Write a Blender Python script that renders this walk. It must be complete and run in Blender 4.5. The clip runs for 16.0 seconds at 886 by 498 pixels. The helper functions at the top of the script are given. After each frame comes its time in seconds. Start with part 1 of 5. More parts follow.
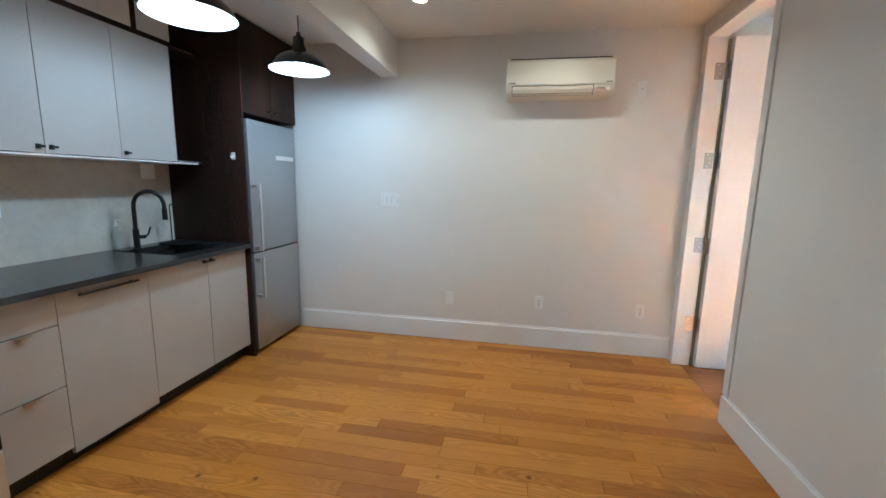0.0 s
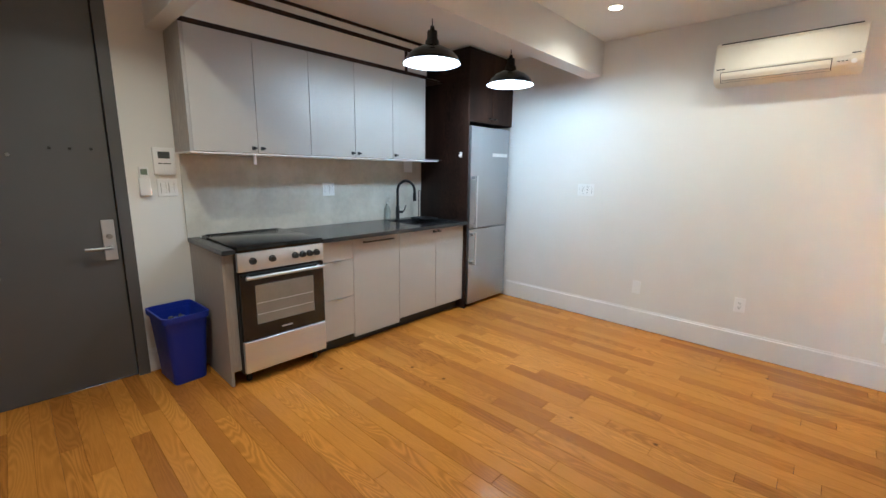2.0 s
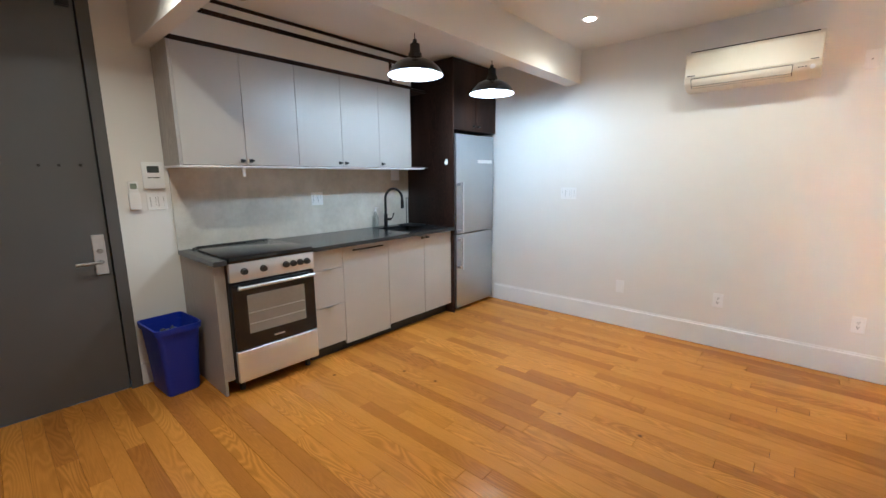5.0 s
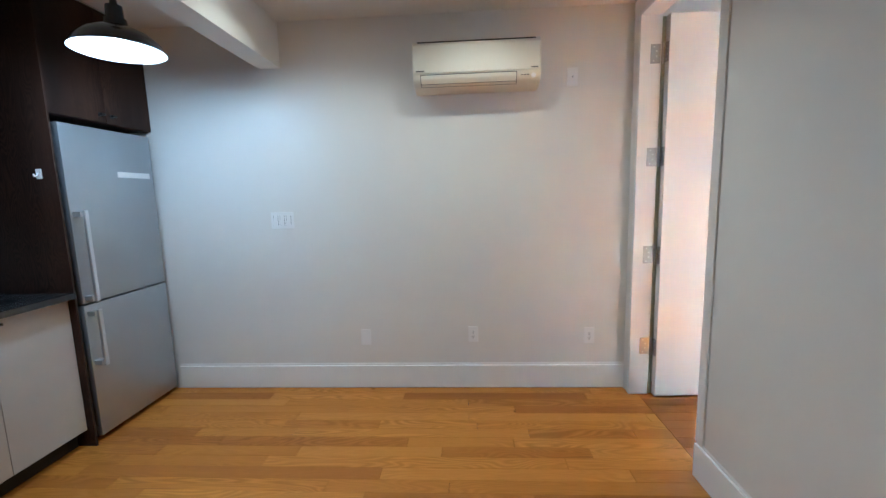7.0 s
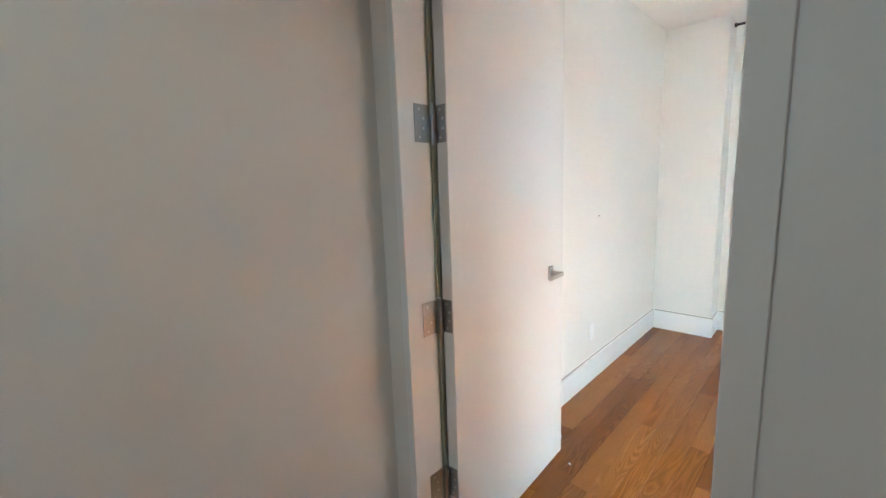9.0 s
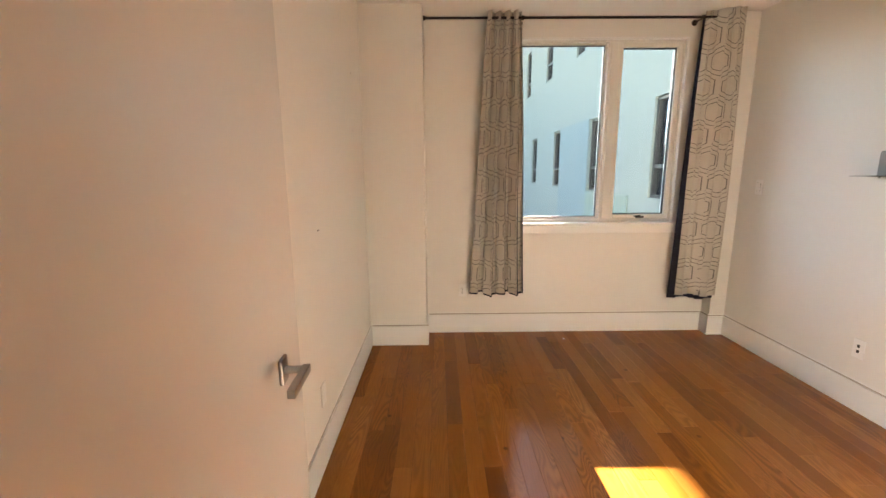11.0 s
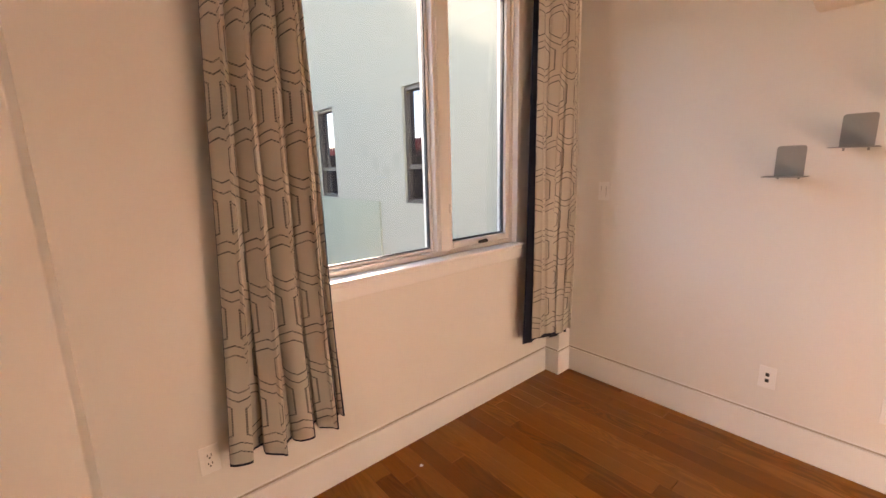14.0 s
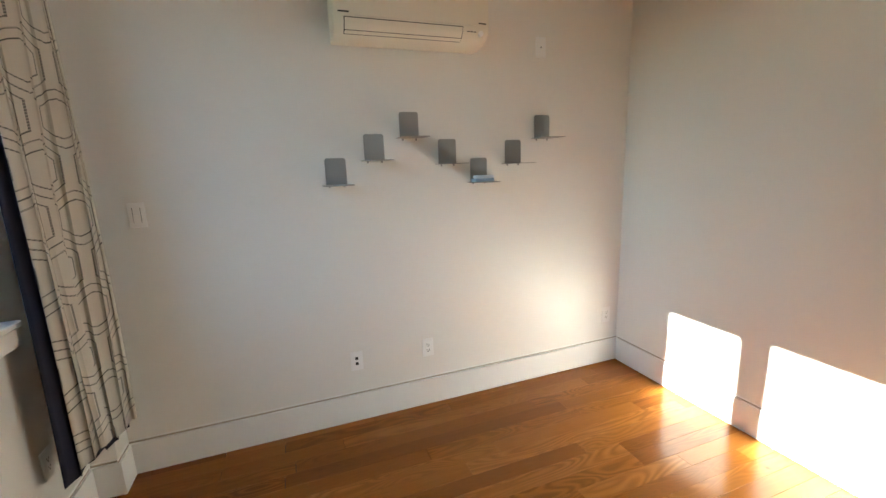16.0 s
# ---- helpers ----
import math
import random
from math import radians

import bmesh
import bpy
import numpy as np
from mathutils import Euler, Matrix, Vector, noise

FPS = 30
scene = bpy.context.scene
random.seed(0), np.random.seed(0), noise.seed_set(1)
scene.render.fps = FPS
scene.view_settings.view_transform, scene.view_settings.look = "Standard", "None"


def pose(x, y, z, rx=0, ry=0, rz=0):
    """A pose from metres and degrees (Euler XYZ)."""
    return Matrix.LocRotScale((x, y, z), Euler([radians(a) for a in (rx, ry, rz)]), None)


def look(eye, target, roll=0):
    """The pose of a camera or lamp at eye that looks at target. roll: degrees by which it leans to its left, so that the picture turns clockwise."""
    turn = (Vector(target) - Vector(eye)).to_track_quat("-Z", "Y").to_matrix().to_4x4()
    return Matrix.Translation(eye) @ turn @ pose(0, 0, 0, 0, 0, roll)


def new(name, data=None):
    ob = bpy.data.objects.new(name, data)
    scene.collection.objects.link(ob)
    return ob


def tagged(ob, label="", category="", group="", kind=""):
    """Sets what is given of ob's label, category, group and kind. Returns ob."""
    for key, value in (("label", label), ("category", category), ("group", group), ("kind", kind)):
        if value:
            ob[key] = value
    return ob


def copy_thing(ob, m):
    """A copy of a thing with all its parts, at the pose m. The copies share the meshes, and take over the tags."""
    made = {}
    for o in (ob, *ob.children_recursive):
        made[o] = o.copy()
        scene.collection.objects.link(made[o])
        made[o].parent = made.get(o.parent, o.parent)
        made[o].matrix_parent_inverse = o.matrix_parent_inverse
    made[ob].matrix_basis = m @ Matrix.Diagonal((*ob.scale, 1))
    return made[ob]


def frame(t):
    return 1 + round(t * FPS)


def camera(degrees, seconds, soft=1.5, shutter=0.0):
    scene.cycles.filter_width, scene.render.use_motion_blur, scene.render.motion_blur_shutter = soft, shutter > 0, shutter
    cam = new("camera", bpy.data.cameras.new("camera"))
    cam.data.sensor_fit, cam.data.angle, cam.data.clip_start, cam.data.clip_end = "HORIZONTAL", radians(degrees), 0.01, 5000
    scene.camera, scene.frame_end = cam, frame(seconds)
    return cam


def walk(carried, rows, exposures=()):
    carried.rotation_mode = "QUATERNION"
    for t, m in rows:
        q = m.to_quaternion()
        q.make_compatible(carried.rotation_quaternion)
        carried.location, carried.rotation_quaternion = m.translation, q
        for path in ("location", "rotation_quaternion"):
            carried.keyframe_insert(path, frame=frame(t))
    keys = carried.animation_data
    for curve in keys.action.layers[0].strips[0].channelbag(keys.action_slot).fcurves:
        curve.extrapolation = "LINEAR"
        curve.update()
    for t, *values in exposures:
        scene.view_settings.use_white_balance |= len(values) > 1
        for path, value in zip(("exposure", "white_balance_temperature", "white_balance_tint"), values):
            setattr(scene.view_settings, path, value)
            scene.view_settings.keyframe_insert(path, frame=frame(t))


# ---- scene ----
cam = camera(94.6, 16.0)
PATH = [
    (0, (-1.242, -3.477, 1.399), (-1.608, -1.537, 1.077), 1.1),
    (0.5, (-1.031, -3.599, 1.425), (-1.866, -1.816, 1.075), 1.3),
    (1, (-0.89, -3.715, 1.408), (-2.01, -2.096, 1.051), 1.5),
    (1.5, (-0.727, -3.775, 1.408), (-2.0, -2.278, 1.034), 1.3),
    (2, (-0.648, -3.837, 1.399), (-1.995, -2.407, 1.026), 0.8),
    (2.5, (-0.58, -3.906, 1.395), (-1.949, -2.492, 1.037), 0.1),
    (3, (-0.521, -3.949, 1.394), (-1.895, -2.539, 1.046), -0.5),
    (5.5, (-0.65, -3.825, 1.409), (-1.904, -2.306, 1.068), -0.5),
    (6, (-0.796, -3.603, 1.393), (-1.743, -1.87, 1.076), -0.2),
    (6.5, (-0.965, -3.249, 1.377), (-1.501, -1.342, 1.107), -0.7),
    (7, (-1.095, -2.818, 1.397), (-1.208, -0.839, 1.13), -1.6),
    (7.5, (-1.105, -2.363, 1.428), (-0.816, -0.405, 1.145), -2.1),
    (8, (-1.087, -1.915, 1.422), (-0.453, -0.039, 1.14), -2.6),
    (8.5, (-1.009, -1.486, 1.376), (0.028, 0.203, 1.112), -2.0),
    (9, (-0.82, -1.039, 1.404), (0.614, 0.32, 1.092), -2.1),
    (9.5, (-0.574, -0.778, 1.417), (1.141, 0.204, 1.11), -2.2),
    (10, (-0.368, -0.554, 1.427), (1.519, 0.017, 1.09), -1.8),
    (12.5, (0.726, -0.471, 1.423), (2.636, -0.934, 1.052), -0.3),
    (13, (1.108, -0.486, 1.469), (2.968, -1.117, 1.09), -0.9),
    (13.5, (1.519, -0.46, 1.463), (3.251, -1.387, 1.089), -1.1),
    (14, (1.84, -0.488, 1.462), (3.335, -1.758, 1.074), -1.4),
    (14.5, (2.103, -0.522, 1.48), (3.218, -2.137, 1.093), -1.6),
    (15, (2.315, -0.538, 1.503), (2.956, -2.391, 1.105), -2.1),
    (15.5, (2.471, -0.603, 1.462), (2.476, -2.563, 1.063), -2.2),
    (16, (2.499, -0.725, 1.462), (1.826, -2.566, 1.067), -2.1),
]
LIGHT = [
    (0, 5.95, 5000, -2), (1, 6.35, 4900, -4), (2, 6.45, 5200, 0), (3.2, 6.5, 5250, 0), (5.5, 6.5, 5150, 2), (6.5, 6.1, 4850, 0), (7.0, 5.85, 4750, -2), (7.5, 5.65, 4750, -4), (8.5, 5.3, 4750, -7), (9, 5.1, 4850, -6),
    (9.5, 4.85, 5000, -4), (10, 4.5, 6500, 12), (10.2, 4.4, 6900, 14), (12.5, 4.1, 8000, 6), (13, 4.1, 8400, 18), (14, 4.0, 9000, 31), (15, 3.85, 8900, 29), (15.5, 3.68, 8000, 18), (16, 3.7, 6300, 1),
]
walk(cam, [(t, look(eye, target, roll)) for t, eye, target, roll in PATH], LIGHT)

# ---- world and light ----
world = bpy.data.worlds.new("sky")
scene.world = world
world.use_nodes = True
_n = world.node_tree.nodes
_sky = _n.new("ShaderNodeTexSky")
_sky.sky_type, _sky.sun_disc = "NISHITA", False
_sky.dust_density, _sky.air_density = 0.1, 1.0
_sky.sun_elevation, _sky.sun_rotation = radians(30.3), radians(90)
_n["Background"].inputs["Strength"].default_value = 0.078
world.node_tree.links.new(_sky.outputs[0], _n["Background"].inputs["Color"])


def lamp(name, kind, m, energy, colour, **more):
    data = bpy.data.lights.new(name, kind)
    data.energy, data.color = energy, colour
    if "size" in more:
        data.shape, data.size = "DISK", more["size"]
    if "radius" in more:
        data.shadow_soft_size = more["radius"]
    if "angle" in more:
        data.angle = more["angle"]
    if "spread" in more:
        data.spread = more["spread"]
    ob = new(name, data)
    ob.matrix_basis = m
    return ob


SUN = lamp("sun", "SUN", look((10, 0.30, 5.85), (0, 0, 0)), 5.0, (1.0, 0.945, 0.86), angle=radians(0.53))
CAN_WARM, CAN_POWER = (1.0, 0.86, 0.66), 0.128
BULB_COOL, BULB_POWER = (0.81, 0.915, 1.0), 0.27

# ---- small building kit ----


def thing(name, m=None, label="", category="", group="", kind=""):
    ob = new(name)
    ob.empty_display_size = 0.05
    if m is not None:
        ob.matrix_basis = m
    return tagged(ob, label, category, group, kind)


def place_of(ob):
    m = ob.matrix_basis.copy()
    while ob.parent:
        ob = ob.parent
        m = ob.matrix_basis @ m
    return m


def mesh_of(name, bm, material, smooth=True):
    bmesh.ops.recalc_face_normals(bm, faces=bm.faces[:])
    me = bpy.data.meshes.new(name)
    bm.to_mesh(me)
    bm.free()
    me.materials.append(material)
    if smooth:
        me.shade_smooth()
        me.set_sharp_from_angle(angle=radians(32))
    return me


def part(name, bm, material, parent=None, label="", local=False):
    """One mesh object under parent; bm in world metres, or in the parent's own when local."""
    if parent is not None and not local:
        bm.transform(place_of(parent).inverted())
    ob = new(name, mesh_of(name, bm, material))
    ob.parent = parent
    return tagged(ob, label)


def bx(bm, x0, x1, y0, y1, z0, z1):
    r = bmesh.ops.create_cube(bm, size=1.0)
    bmesh.ops.scale(bm, vec=(abs(x1 - x0), abs(y1 - y0), abs(z1 - z0)), verts=r["verts"])
    bmesh.ops.translate(bm, vec=((x0 + x1) / 2, (y0 + y1) / 2, (z0 + z1) / 2), verts=r["verts"])
    return bm


def box(x0, x1, y0, y1, z0, z1, bevel=0.0, seg=1):
    bm = bx(bmesh.new(), x0, x1, y0, y1, z0, z1)
    if bevel:
        bmesh.ops.bevel(bm, geom=bm.edges[:], offset=bevel, segments=seg, affect="EDGES", profile=0.5)
    return bm


def boxes(*rows, bevel=0.0):
    bm = bmesh.new()
    for r in rows:
        bx(bm, *r)
    if bevel:
        bmesh.ops.bevel(bm, geom=bm.edges[:], offset=bevel, segments=1, affect="EDGES", profile=0.5)
    return bm


def rod(bm, a, b, r0, r1=None, n=16):
    a, b = Vector(a), Vector(b)
    d = b - a
    m = Matrix.Translation((a + b) / 2) @ d.to_track_quat("Z", "Y").to_matrix().to_4x4()
    bmesh.ops.create_cone(bm, cap_ends=True, segments=n, radius1=r0, radius2=r0 if r1 is None else r1, depth=d.length, matrix=m)
    return bm


def lathe(bm, profile, centre=(0, 0, 0), n=40):
    rings = []
    for r, z in profile:
        rings.append([bm.verts.new((centre[0] + r * math.cos(k * math.tau / n), centre[1] + r * math.sin(k * math.tau / n), centre[2] + z)) for k in range(n)])
    for a, b in zip(rings, rings[1:]):
        for k in range(n):
            bm.faces.new((a[k], a[(k + 1) % n], b[(k + 1) % n], b[k]))
    return bm


def sweep(bm, path, r, n=12):
    path = [Vector(p) for p in path]
    rings = []
    side = None
    for i, p in enumerate(path):
        d = (path[min(i + 1, len(path) - 1)] - path[max(i - 1, 0)]).normalized()
        if side is None:
            side = d.orthogonal().normalized()
        side = (side - d * side.dot(d)).normalized()
        up = d.cross(side)
        rings.append([bm.verts.new(p + r * (math.cos(k * math.tau / n) * side + math.sin(k * math.tau / n) * up)) for k in range(n)])
    for a, b in zip(rings, rings[1:]):
        for k in range(n):
            bm.faces.new((a[k], a[(k + 1) % n], b[(k + 1) % n], b[k]))
    bm.faces.new(rings[0][::-1])
    bm.faces.new(rings[-1])
    return bm


# ---- materials ----


def node(tree, kind, **values):
    n = tree.nodes.new(kind)
    for key, v in values.items():
        n.inputs[key.replace("_", " ")].default_value = v
    return n


def mat(name, col, rough=0.5, metal=0.0, var=0.06, scale=3.0, fine=60.0, bump=0.05, coat=0.0, stretch=(1, 1, 1), rvar=0.08, dirt=None, dirt_amount=0.0):
    """A painted, moulded or metal surface: colour and gloss vary at two scales, with fine relief."""
    m = bpy.data.materials.new(name)
    m.use_nodes = True
    t = m.node_tree
    b = t.nodes["Principled BSDF"]
    b.inputs["Metallic"].default_value = metal
    b.inputs["Coat Weight"].default_value = coat
    b.inputs["Coat Roughness"].default_value = 0.12
    co = t.nodes.new("ShaderNodeTexCoord")
    mp = t.nodes.new("ShaderNodeMapping")
    mp.inputs["Scale"].default_value = stretch
    t.links.new(co.outputs["Object"], mp.inputs["Vector"])
    big = node(t, "ShaderNodeTexNoise", Scale=scale, Detail=4.0, Roughness=0.6)
    small = node(t, "ShaderNodeTexNoise", Scale=fine, Detail=3.0, Roughness=0.55)
    for n in (big, small):
        t.links.new(mp.outputs[0], n.inputs["Vector"])
    mixed = t.nodes.new("ShaderNodeMath")
    mixed.operation = "MULTIPLY_ADD"
    mixed.inputs[1].default_value, mixed.inputs[2].default_value = 0.35, 0.0
    t.links.new(small.outputs[0], mixed.inputs[0])
    add = t.nodes.new("ShaderNodeMath")
    add.operation = "MULTIPLY_ADD"
    add.inputs[1].default_value = 0.65
    t.links.new(big.outputs[0], add.inputs[0])
    t.links.new(mixed.outputs[0], add.inputs[2])
    ramp = t.nodes.new("ShaderNodeValToRGB")
    e = ramp.color_ramp.elements
    e[0].position, e[1].position = 0.3, 0.7
    e[0].color = (*[c * (1 - var) for c in col], 1)
    e[1].color = (*[min(1, c * (1 + var)) for c in col], 1)
    t.links.new(add.outputs[0], ramp.inputs[0])
    out = ramp.outputs[0]
    if dirt:
        blot = node(t, "ShaderNodeTexNoise", Scale=scale * 0.6, Detail=6.0, Roughness=0.65)
        t.links.new(mp.outputs[0], blot.inputs["Vector"])
        cut = t.nodes.new("ShaderNodeMapRange")
        cut.inputs["From Min"].default_value, cut.inputs["From Max"].default_value = 0.5, 0.72
        cut.inputs["To Max"].default_value = dirt_amount
        t.links.new(blot.outputs[0], cut.inputs["Value"])
        mx = t.nodes.new("ShaderNodeMix")
        mx.data_type = "RGBA"
        mx.inputs[7].default_value = (*dirt, 1)
        t.links.new(cut.outputs[0], mx.inputs[0])
        t.links.new(out, mx.inputs[6])
        out = mx.outputs[2]
    t.links.new(out, b.inputs["Base Color"])
    rr = t.nodes.new("ShaderNodeMapRange")
    rr.inputs["From Min"].default_value, rr.inputs["From Max"].default_value = 0.3, 0.7
    rr.inputs["To Min"].default_value, rr.inputs["To Max"].default_value = max(0.02, rough - rvar), min(1, rough + rvar)
    t.links.new(add.outputs[0], rr.inputs["Value"])
    t.links.new(rr.outputs[0], b.inputs["Roughness"])
    if bump:
        bu = t.nodes.new("ShaderNodeBump")
        bu.inputs["Strength"].default_value, bu.inputs["Distance"].default_value = bump, 0.004
        t.links.new(small.outputs[0], bu.inputs["Height"])
        t.links.new(bu.outputs[0], b.inputs["Normal"])
    return m


def wood(name, ramp_rows, rough=0.3, coat=0.3, axis=0, grain=1.0, per_object=True, bump=0.12, figured=0.13, spec=0.22):
    """Boards: a tone of its own for each board, long figure and fine pores along one axis."""
    m = bpy.data.materials.new(name)
    m.use_nodes = True
    t = m.node_tree
    b = t.nodes["Principled BSDF"]
    co = t.nodes.new("ShaderNodeTexCoord")
    info = t.nodes.new("ShaderNodeObjectInfo")
    off = t.nodes.new("ShaderNodeVectorMath")
    off.operation = "MULTIPLY_ADD"
    off.inputs[0].default_value = (37.0, 91.0, 53.0)
    comb = t.nodes.new("ShaderNodeCombineXYZ")
    for k in range(3):
        t.links.new(info.outputs["Random"], comb.inputs[k])
    t.links.new(comb.outputs[0], off.inputs[1])
    t.links.new(co.outputs["Object"], off.inputs[2])
    mp = t.nodes.new("ShaderNodeMapping")
    s = [11.0, 11.0, 11.0]
    s[axis] = 1.7
    mp.inputs["Scale"].default_value = s
    t.links.new(off.outputs[0], mp.inputs["Vector"])
    figure = node(t, "ShaderNodeTexNoise", Scale=1.0 * grain, Detail=1.2, Roughness=0.4, Distortion=0.7)
    t.links.new(mp.outputs[0], figure.inputs["Vector"])
    rings = t.nodes.new("ShaderNodeMath")
    rings.operation = "MULTIPLY"
    rings.inputs[1].default_value = 105.0
    t.links.new(figure.outputs[0], rings.inputs[0])
    wave = t.nodes.new("ShaderNodeMath")
    wave.operation = "SINE"
    t.links.new(rings.outputs[0], wave.inputs[0])
    mp2 = t.nodes.new("ShaderNodeMapping")
    s2 = [420.0, 420.0, 420.0]
    s2[axis] = 9.0
    mp2.inputs["Scale"].default_value = s2
    t.links.new(off.outputs[0], mp2.inputs["Vector"])
    pores = node(t, "ShaderNodeTexNoise", Scale=1.0, Detail=2.0)
    t.links.new(mp2.outputs[0], pores.inputs["Vector"])
    tone = t.nodes.new("ShaderNodeValToRGB")
    el = tone.color_ramp.elements
    while len(el) < len(ramp_rows):
        el.new(0.5)
    for e, (p, c) in zip(el, ramp_rows):
        e.position, e.color = p, (*c, 1)
    cloud = node(t, "ShaderNodeTexNoise", Scale=0.35, Detail=3.0)
    t.links.new(mp.outputs[0], cloud.inputs["Vector"])
    mixv = t.nodes.new("ShaderNodeMath")
    mixv.operation = "MULTIPLY_ADD"
    mixv.inputs[1].default_value = 0.45
    t.links.new(cloud.outputs[0], mixv.inputs[0])
    sc = t.nodes.new("ShaderNodeMath")
    sc.operation = "MULTIPLY_ADD"
    sc.inputs[1].default_value, sc.inputs[2].default_value = (0.72, -0.05) if per_object else (0.0, 0.27)
    t.links.new(info.outputs["Random"], sc.inputs[0])
    t.links.new(sc.outputs[0], mixv.inputs[2])
    t.links.new(mixv.outputs[0], tone.inputs[0])
    # the figure shows strongly on some stretches and hardly on others
    patch = node(t, "ShaderNodeTexNoise", Scale=0.30, Detail=1.0)
    t.links.new(mp.outputs[0], patch.inputs["Vector"])
    depth = t.nodes.new("ShaderNodeMapRange")
    depth.inputs["From Min"].default_value, depth.inputs["From Max"].default_value = 0.42, 0.66
    depth.inputs["To Min"].default_value, depth.inputs["To Max"].default_value = 0.02, figured
    t.links.new(patch.outputs[0], depth.inputs["Value"])
    swing = t.nodes.new("ShaderNodeMath")
    swing.operation = "MULTIPLY"
    t.links.new(wave.outputs[0], swing.inputs[0])
    t.links.new(depth.outputs[0], swing.inputs[1])
    figure_out = t.nodes.new("ShaderNodeMath")
    figure_out.operation = "SUBTRACT"
    figure_out.inputs[0].default_value = 0.97
    t.links.new(swing.outputs[0], figure_out.inputs[1])
    knot = node(t, "ShaderNodeTexVoronoi", Scale=3.4)
    t.links.new(off.outputs[0], knot.inputs["Vector"])
    dark = t.nodes.new("ShaderNodeMapRange")
    dark.inputs["From Min"].default_value, dark.inputs["From Max"].default_value = 0.022, 0.060
    dark.inputs["To Min"].default_value, dark.inputs["To Max"].default_value = 0.35 if per_object else 1.0, 1.0
    t.links.new(knot.outputs["Distance"], dark.inputs["Value"])
    knots = t.nodes.new("ShaderNodeMath")
    knots.operation = "MULTIPLY"
    t.links.new(dark.outputs[0], knots.inputs[0])
    t.links.new(figure_out.outputs[0], knots.inputs[1])
    dark2 = t.nodes.new("ShaderNodeMapRange")
    dark2.inputs["From Min"].default_value, dark2.inputs["From Max"].default_value = 0.35, 0.6
    dark2.inputs["To Min"].default_value, dark2.inputs["To Max"].default_value = 0.90, 1.01
    t.links.new(pores.outputs[0], dark2.inputs["Value"])
    both = t.nodes.new("ShaderNodeMath")
    both.operation = "MULTIPLY"
    t.links.new(knots.outputs[0], both.inputs[0])
    t.links.new(dark2.outputs[0], both.inputs[1])
    mul = t.nodes.new("ShaderNodeVectorMath")
    mul.operation = "SCALE"
    t.links.new(tone.outputs[0], mul.inputs[0])
    t.links.new(both.outputs[0], mul.inputs["Scale"])
    t.links.new(mul.outputs[0], b.inputs["Base Color"])
    rr = t.nodes.new("ShaderNodeMapRange")
    rr.inputs["To Min"].default_value, rr.inputs["To Max"].default_value = rough - 0.06, rough + 0.1
    t.links.new(cloud.outputs[0], rr.inputs["Value"])
    t.links.new(rr.outputs[0], b.inputs["Roughness"])
    b.inputs["Coat Weight"].default_value, b.inputs["Coat Roughness"].default_value = coat, 0.16
    b.inputs["Specular IOR Level"].default_value = spec
    bu = t.nodes.new("ShaderNodeBump")
    bu.inputs["Strength"].default_value, bu.inputs["Distance"].default_value = bump, 0.001
    t.links.new(both.outputs[0], bu.inputs["Height"])
    t.links.new(bu.outputs[0], b.inputs["Normal"])
    return m


def glow(name, col, strength):
    m = bpy.data.materials.new(name)
    m.use_nodes = True
    b = m.node_tree.nodes["Principled BSDF"]
    b.inputs["Base Color"].default_value = (0.9, 0.9, 0.9, 1)
    b.inputs["Emission Color"].default_value = (*col, 1)
    b.inputs["Emission Strength"].default_value = strength
    return m


def clear_pane(name, tint):
    """Thin window glass: light goes straight through, with a mirror gloss that grows towards grazing."""
    m = bpy.data.materials.new(name)
    m.use_nodes = True
    t = m.node_tree
    t.nodes.remove(t.nodes["Principled BSDF"])
    through_glass = t.nodes.new("ShaderNodeBsdfTransparent")
    through_glass.inputs["Color"].default_value = (*tint, 1)
    gloss = t.nodes.new("ShaderNodeBsdfGlossy")
    gloss.inputs["Roughness"].default_value = 0.0
    facing = t.nodes.new("ShaderNodeLayerWeight")
    steep = t.nodes.new("ShaderNodeMath")
    steep.operation = "POWER"
    steep.inputs[1].default_value = 5.0
    t.links.new(facing.outputs["Facing"], steep.inputs[0])
    fres = t.nodes.new("ShaderNodeMath")
    fres.operation = "MULTIPLY_ADD"
    fres.inputs[1].default_value, fres.inputs[2].default_value = 0.90, 0.035
    t.links.new(steep.outputs[0], fres.inputs[0])
    mx = t.nodes.new("ShaderNodeMixShader")
    t.links.new(fres.outputs[0], mx.inputs[0])
    t.links.new(through_glass.outputs[0], mx.inputs[1])
    t.links.new(gloss.outputs[0], mx.inputs[2])
    t.links.new(mx.outputs[0], t.nodes["Material Output"].inputs["Surface"])
    return m


